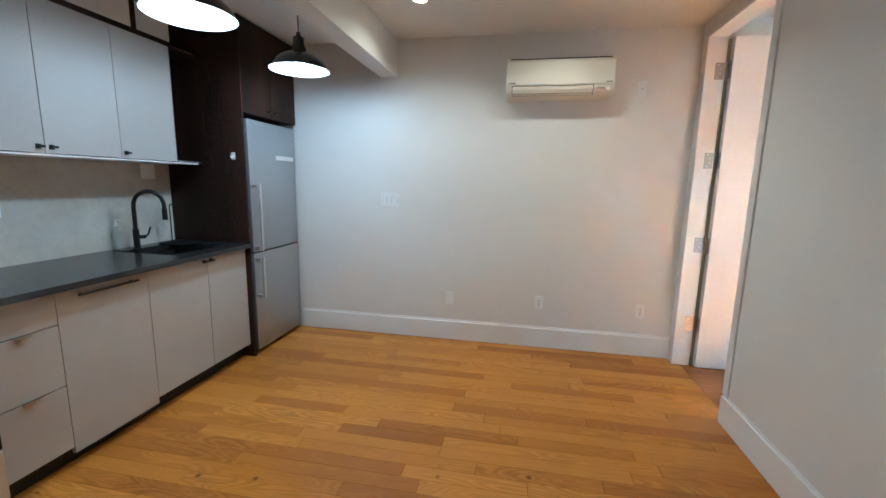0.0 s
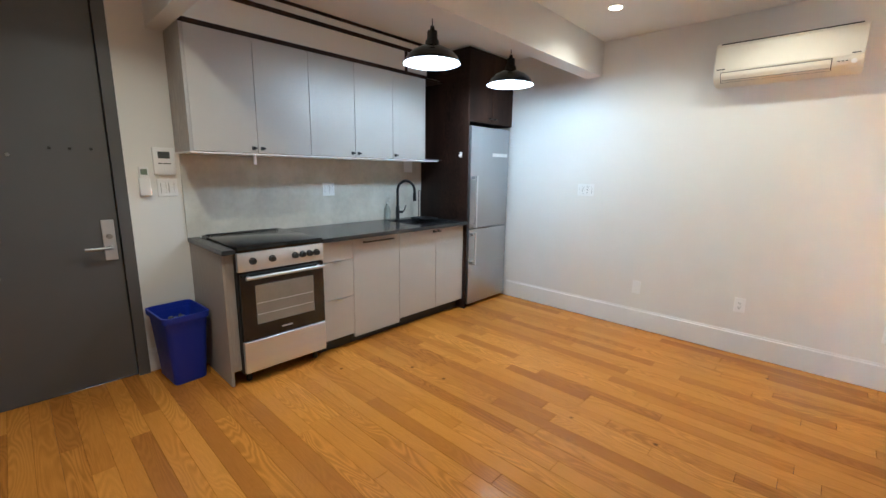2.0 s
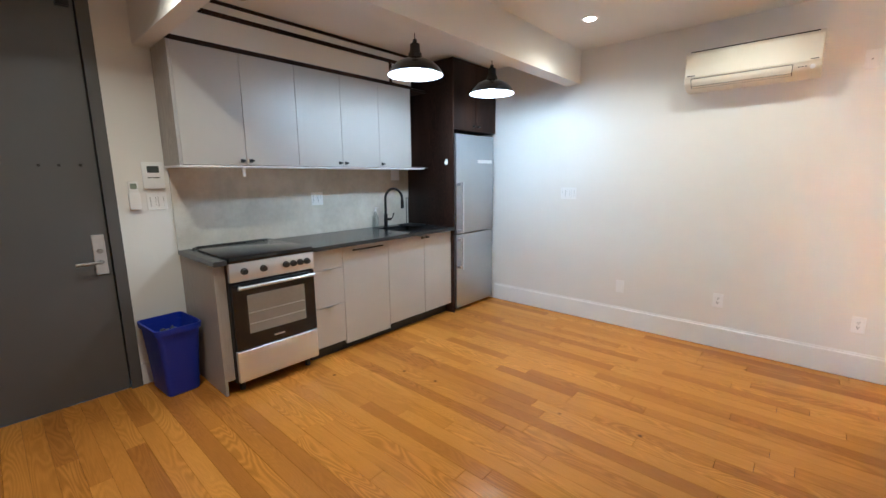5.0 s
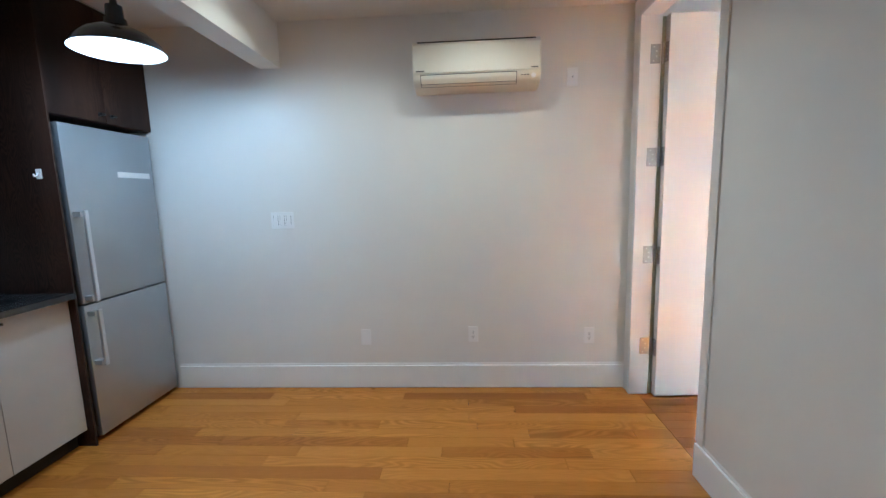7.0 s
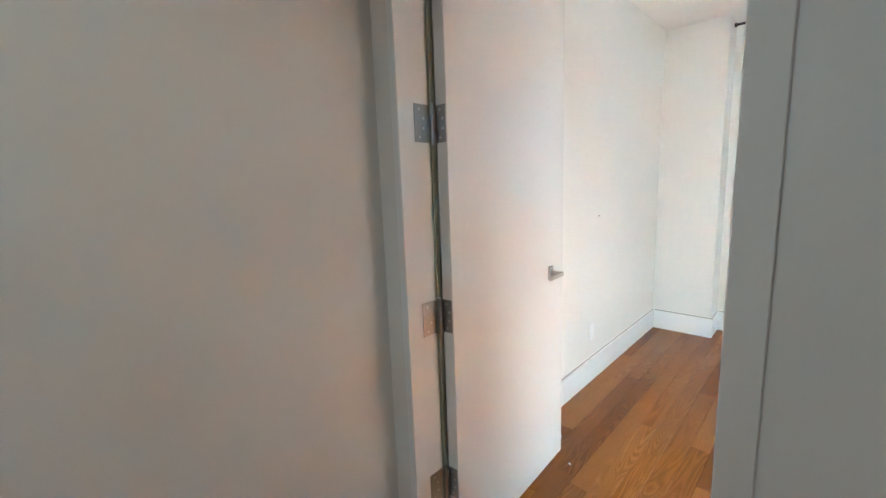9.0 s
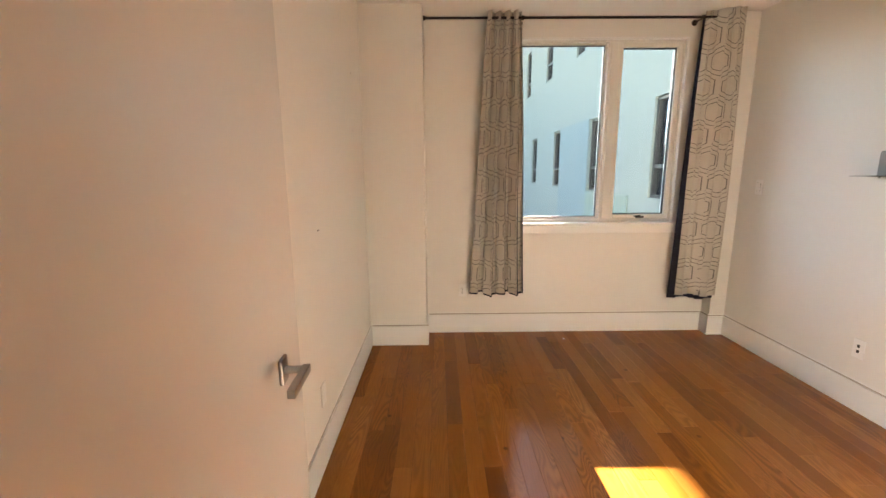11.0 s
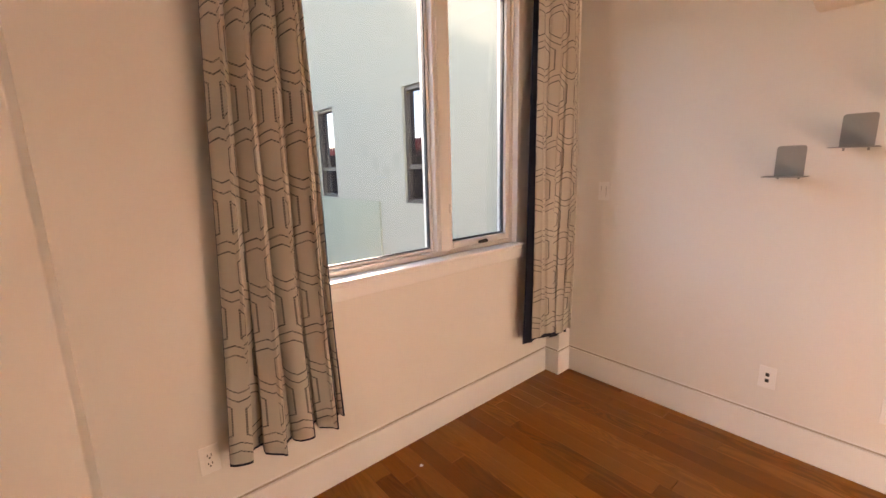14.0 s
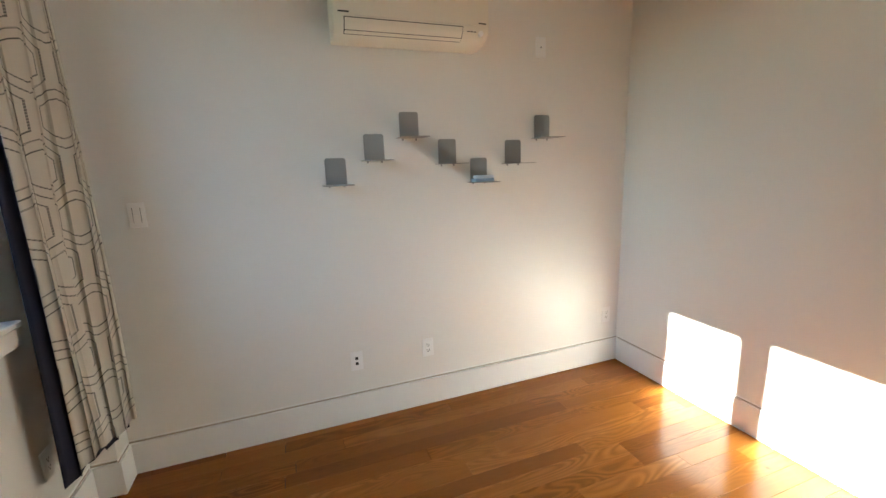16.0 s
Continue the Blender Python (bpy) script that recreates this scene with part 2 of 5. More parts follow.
WALL = mat("wall_paint", (0.79, 0.77, 0.73), 0.42, var=0.012, scale=1.2, fine=180, bump=0.02, rvar=0.02)
CEIL = mat("ceiling_paint", (0.80, 0.78, 0.74), 0.7, var=0.015, scale=1.0, fine=160, bump=0.06)
TRIM = mat("trim_paint", (0.84, 0.835, 0.82), 0.32, var=0.008, scale=1.5, fine=120, bump=0.008, rvar=0.015)
DOORW = mat("door_paint", (0.82, 0.81, 0.79), 0.26, var=0.006, scale=1.2, fine=140, bump=0.006, rvar=0.012)
# olive grey standing in for the shade inside the hinge gap
GAPSHADE = mat("gap_shade", (0.30, 0.30, 0.22), 0.7, var=0.15)
OAK = wood("oak_boards", [(0.0, (0.24, 0.078, 0.014)), (0.18, (0.38, 0.142, 0.022)), (0.45, (0.50, 0.197, 0.027)), (0.95, (0.59, 0.248, 0.036))], rough=0.17, coat=0.0, grain=0.8, figured=0.16, spec=0.20)
# OAK's tones made darker and redder for the bedroom
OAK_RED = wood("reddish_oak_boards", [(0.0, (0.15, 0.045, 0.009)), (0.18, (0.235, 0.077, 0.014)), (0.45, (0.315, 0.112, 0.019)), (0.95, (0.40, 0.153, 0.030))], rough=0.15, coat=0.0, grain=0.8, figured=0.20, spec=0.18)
# grey-brown that paints in the shade of the baseboard groove
GROOVESHADE = mat("groove_shade", (0.44, 0.40, 0.34), 0.85, var=0.2, scale=6, fine=120)
SUBFLOOR = mat("subfloor", (0.05, 0.03, 0.015), 0.9)
DARKWOOD = wood("dark_veneer", [(0.40, (0.008, 0.004, 0.003)), (0.5, (0.026, 0.012, 0.0075)), (0.6, (0.060, 0.028, 0.017))], rough=0.5, coat=0.0, axis=2, per_object=False, grain=1.6, figured=0.50)
CAB = mat("cabinet_laminate", (0.45, 0.415, 0.375), 0.42, var=0.02, scale=2.5, fine=220, bump=0.03)
CABEND = wood("cabinet_end_laminate", [(0.0, (0.36, 0.33, 0.30)), (0.5, (0.42, 0.39, 0.36)), (1.0, (0.46, 0.43, 0.40))], rough=0.45, coat=0.0, axis=2, per_object=False, bump=0.05)
KICK = mat("toe_kick", (0.012, 0.011, 0.010), 0.5, var=0.2)
STONE = mat("black_worktop_stone", (0.028, 0.028, 0.030), 0.22, var=0.35, scale=40, fine=260, bump=0.02, rvar=0.05)
CONCRETE = mat("concrete_backsplash", (0.58, 0.54, 0.465), 0.42, var=0.15, scale=3.4, fine=30, bump=0.08, dirt=(0.76, 0.73, 0.66), dirt_amount=0.75)
STEEL = mat("brushed_steel", (0.64, 0.655, 0.67), 0.38, 0.75, var=0.04, scale=3, fine=90, stretch=(1, 0.06, 6), bump=0.04)
FRIDGE = mat("fridge_steel", (0.42, 0.44, 0.46), 0.40, 0.75, var=0.03, scale=2, fine=80, stretch=(6, 6, 0.06), bump=0.02)
CHROME = mat("satin_nickel", (0.40, 0.40, 0.40), 0.36, 1.0, var=0.03, fine=120)
BLACKMETAL = mat("black_metal", (0.012, 0.012, 0.013), 0.38, 0.3, var=0.15, fine=120)
BLACKGLASS = mat("black_glass", (0.010, 0.010, 0.011), 0.06, var=0.1, bump=0.0, rvar=0.02)
BLACKPLASTIC = mat("black_plastic", (0.016, 0.016, 0.016), 0.4, var=0.15)
HOB = mat("hob_glass", (0.008, 0.008, 0.009), 0.10, var=0.1, bump=0.0, rvar=0.03)
WHITEPLASTIC = mat("white_plastic", (0.86, 0.855, 0.84), 0.35, var=0.012, fine=160, bump=0.02)
ACPLASTIC = mat("aged_white_plastic", (0.78, 0.73, 0.62), 0.55, var=0.015, fine=160, bump=0.02)
# near-black standing in for shade in slots and openings; also print and nail marks
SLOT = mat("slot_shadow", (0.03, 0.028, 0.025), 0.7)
GREYSCREEN = mat("lcd_screen", (0.06, 0.07, 0.07), 0.2, bump=0.0)
LCDGREEN = mat("lcd_green", (0.22, 0.26, 0.20), 0.25, bump=0.0)
DOORGREY = mat("charcoal_door_paint", (0.098, 0.097, 0.096), 0.42, var=0.05, scale=1.4, fine=150, bump=0.05)
BLUE = mat("blue_plastic", (0.010, 0.030, 0.36), 0.42, var=0.06, scale=5, fine=150, bump=0.06)
CANS = mat("crushed_bags", (0.10, 0.11, 0.14), 0.3, var=0.5, scale=30)
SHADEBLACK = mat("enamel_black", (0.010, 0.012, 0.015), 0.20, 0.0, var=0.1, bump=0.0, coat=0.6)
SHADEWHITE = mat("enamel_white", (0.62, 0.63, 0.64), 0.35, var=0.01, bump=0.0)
BULB = glow("lit_bulb", BULB_COOL, 0.8)
CANLIT = glow("lit_downlight", (1.0, 0.80, 0.58), 0.65)
SHELFGREY = mat("grey_powder_coat", (0.30, 0.295, 0.28), 0.45, 0.0, var=0.05, fine=200, bump=0.06)
SHELFWHITE = mat("white_packet", (0.80, 0.82, 0.86), 0.5, var=0.03)
PACKBLUE = mat("blue_packet", (0.35, 0.47, 0.62), 0.5, var=0.1)
NAVY = mat("navy_lining", (0.008, 0.010, 0.030), 0.85, var=0.2, scale=8, fine=300, bump=0.15)
BRONZE = mat("dark_bronze", (0.020, 0.016, 0.014), 0.45, 0.5, var=0.2)
VINYL = mat("window_vinyl", (0.78, 0.75, 0.70), 0.35, var=0.02, fine=140, bump=0.02)
SEAL = mat("dark_glazing_seal", (0.03, 0.035, 0.04), 0.6)
PANE = clear_pane("window_glass", (0.95, 0.985, 0.97))
OVENGLASS = mat("oven_door_glass", (0.27, 0.255, 0.23), 0.08, var=0.12, scale=6, bump=0.0)
BOTTLE = clear_pane("clear_bottle", (0.86, 0.89, 0.88))
RENDER = mat("mint_render", (0.238, 0.258, 0.235), 0.85, var=0.03, scale=0.5, fine=60, bump=0.1)
RENDERBLUE = mat("blue_grey_render", (0.19, 0.232, 0.238), 0.85, var=0.03, scale=0.5, fine=60, bump=0.1)
RENDERGREEN = mat("green_grey_render", (0.21, 0.25, 0.21), 0.85, var=0.03, scale=0.5, fine=60, bump=0.1)
FACADEFRAME = mat("bronze_window_frame", (0.050, 0.048, 0.046), 0.45, 0.2, var=0.1)
FACADEGLASS = mat("reflecting_glass", (0.14, 0.16, 0.21), 0.03, 1.0, var=0.05, bump=0.0, rvar=0.01)
ASPHALT = mat("asphalt", (0.05, 0.05, 0.052), 0.9, var=0.2, scale=1.0, fine=30, bump=0.3)
BRICKRED = mat("far_brick", (0.34, 0.07, 0.055), 0.85, var=0.15, scale=0.6, fine=12)
DARKBRICK = mat("dark_brick", (0.055, 0.045, 0.04), 0.85, var=0.2, scale=0.6, fine=12)
SINKBLACK = mat("black_composite", (0.010, 0.010, 0.010), 0.62, var=0.2, fine=300, bump=0.04)
CARD = mat("brown_tape", (0.42, 0.30, 0.14), 0.6, var=0.08)
PAPER = mat("scrap_paper", (0.75, 0.74, 0.72), 0.7)

# ---- the plan ----
KX = -3.93            # kitchen wall
SX = 0.0              # wall between living room and bedroom, living side
LZ, BZ = 2.555, 2.62  # ceilings
LY = -5.6             # back of the living room
BN, BS, BW, BE = 0.09, -2.97, 0.33, 3.48   # bedroom walls
DOOR_N, DOOR_S, DOOR_TOP = -0.073, -0.958, 2.44
WIN_S, WIN_N, WIN_Z0, WIN_Z1 = -2.50, -1.04, 0.99, 2.47


def struct(name, bm, material, label, category):
    return tagged(part(name, bm, material), label, category, kind="structure")


struct("wall_north", boxes((KX - 0.2, 0.0, 0.0, 0.20, -0.1, 2.75), (0.0, 0.12, DOOR_N, 0.20, -0.1, 2.75)), WALL, "smooth white painted wall of the living room", "wall")
struct("wall_east", boxes((0.0, 0.12, LY, DOOR_S, -0.1, 2.75), (0.0, 0.12, DOOR_S, DOOR_N, DOOR_TOP + 0.02, 2.75)), WALL, "white painted partition with a doorway to the bedroom", "wall")
struct("wall_west", boxes((KX - 0.2, KX, -3.318, 0.0, -0.1, 2.75), (KX - 0.2, KX, LY, -4.33, -0.1, 2.75), (KX - 0.2, KX, -4.33, -3.318, 2.535, 2.75)), WALL, "white painted wall behind the kitchen and entrance", "wall")
struct("wall_south", box(KX - 0.2, 0.12, LY - 0.12, LY, -0.1, 2.75), WALL, "plain white painted wall closing the living room", "wall")
struct("ceiling", box(KX - 0.2, 0.12, LY - 0.12, 0.2, LZ, LZ + 0.12), CEIL, "smooth off-white painted ceiling of the living room", "ceiling")
struct("ceiling_beam", boxes((-2.46, -2.316, -3.115, 0.0, 2.262, LZ), (KX, -2.46, -3.115, -3.02, 2.262, LZ)), WALL, "white boxed beam framing the kitchen ceiling", "beam")
# bedroom shell
struct("wall_bedroom_north", box(0.12, BE + 0.02, BN, BN + 0.12, -0.1, 2.75), WALL, "white bedroom wall with small nail marks", "wall")
struct("wall_bedroom_south", box(0.12, BE + 0.02, BS - 0.12, BS, -0.1, 2.75), WALL, "white bedroom wall carrying small metal shelves", "wall")
struct("wall_bedroom_west", box(0.122, BW, BS, -1.20, -0.1, 2.75), WALL, "white bedroom wall lit by low sun", "wall")
struct("wall_window", boxes((BE, BE + 0.128, BS, WIN_S, -0.1, 2.75), (BE, BE + 0.128, WIN_N, BN, -0.1, 2.75), (BE, BE + 0.128, WIN_S, WIN_N, -0.1, WIN_Z0 - 0.01), (BE, BE + 0.128, WIN_S, WIN_N, WIN_Z1, 2.75)), WALL, "white window wall with a wide double window", "wall")
struct("pillar_north", box(3.21, BE, -0.375, BN, 0.0, BZ, 0.003), WALL, "white boxed-in corner pillar", "pillar")
struct("pillar_south", box(3.372, BE, BS, -2.835, 0.0, BZ, 0.003), WALL, "narrow white boxed corner pillar beside the window", "pillar")
struct("ceiling_bedroom", box(0.12, BE + 0.128, BS - 0.12, BN + 0.12, BZ, BZ + 0.12), CEIL, "smooth white bedroom ceiling", "ceiling")
FLOOR = struct("floor", box(KX - 0.2, 0.06, LY - 0.1, 0.1, -0.10, -0.019), SUBFLOOR, "varnished honey oak strip floor of the living room", "floor")
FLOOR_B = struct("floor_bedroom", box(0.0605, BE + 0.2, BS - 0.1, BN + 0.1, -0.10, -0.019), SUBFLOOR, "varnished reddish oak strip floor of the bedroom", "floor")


def skirting(a, b, out, height=0.182, label="tall white painted baseboard with a shadow groove", gap=False):
    """A straight baseboard from a to b (x, y); out: the way it faces."""
    a, b, o = Vector((*a, 0)), Vector((*b, 0)), Vector((*out, 0))
    prof = [(0, 0.004), (0.012, 0.004), (0.012, height - 0.0135), (0.011, height - 0.012), (0.001, height - 0.012), (0.001, height - 0.002), (0.003, height - 0.001), (0.0, height + 0.006)]
    bm = bmesh.new()
    ends = [[bm.verts.new(p + o * d + Vector((0, 0, z))) for d, z in prof] for p in (a, b)]
    n = len(prof)
    for k in range(n):
        bm.faces.new((ends[0][k], ends[0][(k + 1) % n], ends[1][(k + 1) % n], ends[1][k]))
    bm.faces.new(ends[0][::-1])
    bm.faces.new(ends[1])
    base = struct("baseboard", bm, TRIM, label, "baseboard")
    if gap:
        # thin strip in the recess, coloured darker in place of its shade
        c = bmesh.new()
        q = [c.verts.new(p + o * 0.0022 + Vector((0, 0, z))) for p, z in ((a, height - 0.0118), (b, height - 0.0118), (b, height - 0.0022), (a, height - 0.0022))]
        c.faces.new(q)
        r = bmesh.ops.extrude_face_region(c, geom=c.faces[:])
        bmesh.ops.translate(c, vec=o * -0.001, verts=[v for v in r["geom"] if isinstance(v, bmesh.types.BMVert)])
        part("groove", c, GROOVESHADE, base, "recess above the board, its shade put into the colour")
    return base


skirting((-3.25, 0), (-0.002, 0), (0, -1))
skirting((0, -0.922), (0, LY), (-1, 0))
skirting((KX, -3.31), (KX, -3.0), (1, 0), 0.16)
skirting((KX, -4.37), (KX, LY), (1, 0))
skirting((0.14, BN), (3.21, BN), (0, -1), gap=True)
skirting((3.21, BN - 0.016), (3.21, -0.391), (-1, 0), gap=True)
skirting((3.21, -0.375), (BE, -0.375), (0, -1), gap=True)
skirting((BE, -0.391), (BE, -2.819), (-1, 0), gap=True)
skirting((BE, -2.835), (3.372, -2.835), (0, 1), gap=True)
skirting((3.372, -2.819), (3.372, BS + 0.016), (-1, 0), gap=True)
skirting((3.372, BS), (BW, BS), (0, 1), gap=True)
skirting((BW, BS + 0.016), (BW, -1.2), (1, 0), gap=True)

# doorway to the bedroom: jambs with stops, and the open leaf
frame_d = thing("door_frame", pose(0.06, -0.5, 0), "white painted wooden door frame", "door frame", kind="structure")
for y0, y1, nm in ((DOOR_N - 0.03, DOOR_N, "jamb"), (DOOR_S, DOOR_S + 0.016, "jamb")):
    part(nm, box(-0.003 if y1 > -0.5 else 0.001, 0.124, y0, y1, 0, DOOR_TOP + 0.018, 0.002), TRIM, frame_d)
part("head", box(-0.004, 0.124, DOOR_S + 0.018, DOOR_N - 0.03, DOOR_TOP, DOOR_TOP + 0.018, 0.002), TRIM, frame_d)
part("casing", box(-0.010, 0.0, -0.984, -0.924, 0.184, 2.5545, 0.002), WALL, frame_d)

door2 = thing("door_2", pose(0.128, -0.118, 0), "white flush bedroom door standing wide open", "door", kind="structure")
SWING = Matrix.Translation((0.127, -0.113, 0)) @ pose(0, 0, 0, 0, 0, 2.6) @ Matrix.Translation((-0.127, 0.113, 0))


def swung(bm):
    bm.transform(SWING)
    return bm


leaf = part("leaf", swung(box(0.145, 0.990, -0.159, -0.114, 0.012, 2.425, 0.002)), DOORW, door2)
# strip filling the gap between jamb and leaf, coloured as shade
part("edge_gap", box(0.1242, 0.1445, -0.110, -0.106, 0.012, 2.425), GAPSHADE, door2)
for hz in (2.213, 1.592, 0.966, 0.345):
    hin = part("hinge", box(0.060, 0.119, -0.1055, -0.1032, hz - 0.057, hz + 0.057, 0.0006), CHROME, door2, "satin nickel butt hinge")
    part("leaf_plate", swung(box(0.1422, 0.1448, -0.156, -0.117, hz - 0.057, hz + 0.057, 0.0006)), CHROME, hin)
    bm = bmesh.new()
    for k in range(5):
        rod(bm, (0.129, -0.114, hz - 0.058 + k * 0.0234), (0.129, -0.114, hz - 0.058 + (k + 1) * 0.0234 - 0.001), 0.0075, n=14)
    rod(bm, (0.129, -0.114, hz - 0.064), (0.129, -0.114, hz + 0.064), 0.005, n=12)
    part("knuckle", bm, CHROME, hin)
    for sz in (-0.042, -0.015, 0.015, 0.042):
        jx, ly = (0.080, -0.134) if abs(sz) > 0.03 else (0.096, -0.144)
        part("screw", rod(bmesh.new(), (jx, -0.1050, hz + sz), (jx, -0.1068, hz + sz), 0.0042, n=10), STEEL, hin)
        part("screw", swung(rod(bmesh.new(), (0.1424, ly, hz + sz), (0.1410, ly, hz + sz), 0.0042, n=10)), STEEL, hin)
lever = part("handle", swung(box(0.832, 0.872, -0.168, -0.1592, 0.955, 1.015, 0.002)), CHROME, door2, "satin nickel lever on a square rose")
bm = sweep(bmesh.new(), [(0.852, -0.168, 0.985), (0.852, -0.208, 0.985)], 0.009)
bx(bm, 0.742, 0.861, -0.222, -0.206, 0.976, 0.994)
part("lever", swung(bm), CHROME, lever)

# entrance door
door1 = thing("door_1", pose(KX, -3.82, 0), "charcoal painted steel entrance door, closed", "door", kind="structure")
dfr = part("door_frame", boxes((KX - 0.14, KX + 0.018, -3.372, -3.309, 0, 2.545), (KX - 0.14, KX + 0.018, -4.345, -4.282, 0, 2.545), (KX - 0.14, KX + 0.018, -4.282, -3.372, 2.482, 2.545)), DOORGREY, door1)
leaf1 = part("leaf", box(KX - 0.055, KX - 0.006, -4.276, -3.378, 0.008, 2.476, 0.002), DOORGREY, door1)
plate = part("lock_plate", box(KX - 0.006, KX + 0.004, -3.462, -3.398, 0.815, 1.072, 0.003), STEEL, door1, "brushed steel lock plate")
part("thumb_turn", rod(rod(bmesh.new(), (KX + 0.004, -3.43, 0.968), (KX + 0.018, -3.43, 0.968), 0.016), (KX + 0.018, -3.43, 0.968), (KX + 0.03, -3.43, 0.968), 0.010), CHROME, plate)
bm = sweep(bmesh.new(), [(KX + 0.004, -3.43, 0.90), (KX + 0.05, -3.43, 0.90), (KX + 0.056, -3.44, 0.90), (KX + 0.056, -3.56, 0.899)], 0.010)
part("lever", bm, CHROME, plate)
for hy, hz, mm in ((-3.642, 1.500, BLACKPLASTIC), (-3.554, 1.501, BLACKPLASTIC), (-3.456, 1.503, BLACKPLASTIC), (-3.812, 1.457, CHROME)):
    part("bolt_cap", rod(bmesh.new(), (KX - 0.007, hy, hz), (KX - 0.001, hy, hz), 0.010, 0.008), mm, door1)
# unseen panel added behind the door to keep outside light from leaking in
part("light_block", box(KX - 0.17, KX - 0.142, -4.40, -3.25, 0, 2.60), DOORGREY, door1)
part("closer_arm", boxes((KX - 0.006, KX + 0.025, -3.46, -3.40, 2.405, 2.44)), BLACKPLASTIC, door1)

# ---- window ----
win = thing("window_1", pose(BE + 0.06, -1.77, WIN_Z0), "white framed window with fixed and casement lights", "window", kind="structure")
FX0, FX1 = BE + 0.035, BE + 0.125
G0, G1 = WIN_Z0 + 0.035, 2.418


def ring(x0, x1, y0, y1, z0, z1, w, wb=None, bevel=0.004):
    wb = wb or w
    return boxes((x0, x1, y0, y0 + w, z0, z1), (x0, x1, y1 - w, y1, z0, z1), (x0, x1, y0 + w, y1 - w, z0, z0 + wb), (x0, x1, y0 + w, y1 - w, z1 - w, z1), bevel=bevel)


part("window_frame", ring(FX0, FX1, WIN_S, WIN_N, WIN_Z0, WIN_Z1, 0.028), VINYL, win)
part("mullion", boxes((FX0 - 0.012, FX1, -1.955, -1.862, WIN_Z0 + 0.028, WIN_Z1 - 0.028), (FX0 - 0.022, FX0 - 0.012, -1.938, -1.880, WIN_Z0 + 0.028, WIN_Z1 - 0.028), bevel=0.004), VINYL, win)
sash = part("casement_sash", ring(FX0 + 0.008, FX1 - 0.01, WIN_S + 0.028, -1.957, WIN_Z0 + 0.028, WIN_Z1 - 0.028, 0.036), VINYL, win)
part("glazing_bead", ring(FX0 + 0.03, FX0 + 0.05, WIN_S + 0.064, -1.993, WIN_Z0 + 0.064, WIN_Z1 - 0.064, 0.008, bevel=0), SEAL, sash)
pane_r = part("pane", box(FX0 + 0.038, FX0 + 0.044, WIN_S + 0.062, -1.990, WIN_Z0 + 0.062, WIN_Z1 - 0.062), PANE, sash)
bead = part("fixed_light", ring(FX0 + 0.02, FX1 - 0.01, -1.862, WIN_N - 0.028, WIN_Z0 + 0.028, WIN_Z1 - 0.028, 0.016), VINYL, win)
part("glazing_bead", ring(FX0 + 0.03, FX0 + 0.05, -1.846, WIN_N - 0.044, WIN_Z0 + 0.044, WIN_Z1 - 0.044, 0.006, bevel=0), SEAL, bead)
pane_l = part("pane", box(FX0 + 0.038, FX0 + 0.044, -1.848, WIN_N - 0.042, WIN_Z0 + 0.042, WIN_Z1 - 0.042), PANE, bead)
pane_r.visible_shadow = pane_l.visible_shadow = False
part("window_sill", box(BE - 0.055, FX0 + 0.004, WIN_S - 0.02, WIN_N + 0.02, WIN_Z0 - 0.022, WIN_Z0, 0.004), TRIM, win)
part("apron", box(BE - 0.048, BE - 0.001, WIN_S - 0.01, WIN_N + 0.01, WIN_Z0 - 0.088, WIN_Z0 - 0.0225, 0.003), TRIM, win)
part("reveal", boxes((BE - 0.003, FX0 + 0.002, WIN_S, WIN_S + 0.012, WIN_Z0, WIN_Z1), (BE - 0.003, FX0 + 0.002, WIN_N - 0.012, WIN_N, WIN_Z0, WIN_Z1), (BE - 0.003, FX0 + 0.002, WIN_S + 0.012, WIN_N - 0.012, WIN_Z1 - 0.012, WIN_Z1)), TRIM, win)
crank = part("crank_handle", boxes((FX0 - 0.012, FX0 + 0.006, -2.26, -2.19, WIN_Z0 + 0.032, WIN_Z0 + 0.048), bevel=0.003), BRONZE, win)
part("crank_arm", sweep(bmesh.new(), [(FX0 - 0.008, -2.225, WIN_Z0 + 0.048), (FX0 - 0.028, -2.22, WIN_Z0 + 0.056), (FX0 - 0.03, -2.16, WIN_Z0 + 0.05)], 0.005, 8), BRONZE, crank)
for lz in (1.22, 1.98):
    part("lock", boxes((FX0 - 0.014, FX0 + 0.008, -1.970, -1.957, lz, lz + 0.05), bevel=0.003), VINYL, win)

# ---- kitchen ----
BF = -3.30     # front of the base cabinets
CT = 0.912     # worktop
UF, UZ0, UZ1 = -3.60, 1.503, 2.255


def knob(parent, x, y, z):
    bm = rod(bmesh.new(), (x, y, z), (x + 0.016, y, z), 0.006, n=12)
    bx(bm, x + 0.016, x + 0.027, y - 0.014, y + 0.014, z - 0.006, z + 0.006)
    bx(bm, x, x + 0.0025, y - 0.012, y + 0.012, z - 0.012, z + 0.012)
    return part("knob", bm, BLACKMETAL, parent, "black T-shaped knob")


backsplash = struct("backsplash", box(KX, KX + 0.012, -3.0, -0.729, CT, 1.56), CONCRETE, "grey concrete-look backsplash panel", "backsplash")

endp = thing("filler_cabinet", pose(-3.6, -2.96, 0), "narrow grey laminate filler cabinet beside the range", "cabinet")
part("side", box(KX + 0.002, BF, -2.992, -2.974, 0.004, 0.880, 0.001), CABEND, endp)
part("filler", box(BF - 0.02, BF - 0.001, -2.9735, -2.925, 0.10, 0.880, 0.001), CABEND, endp)

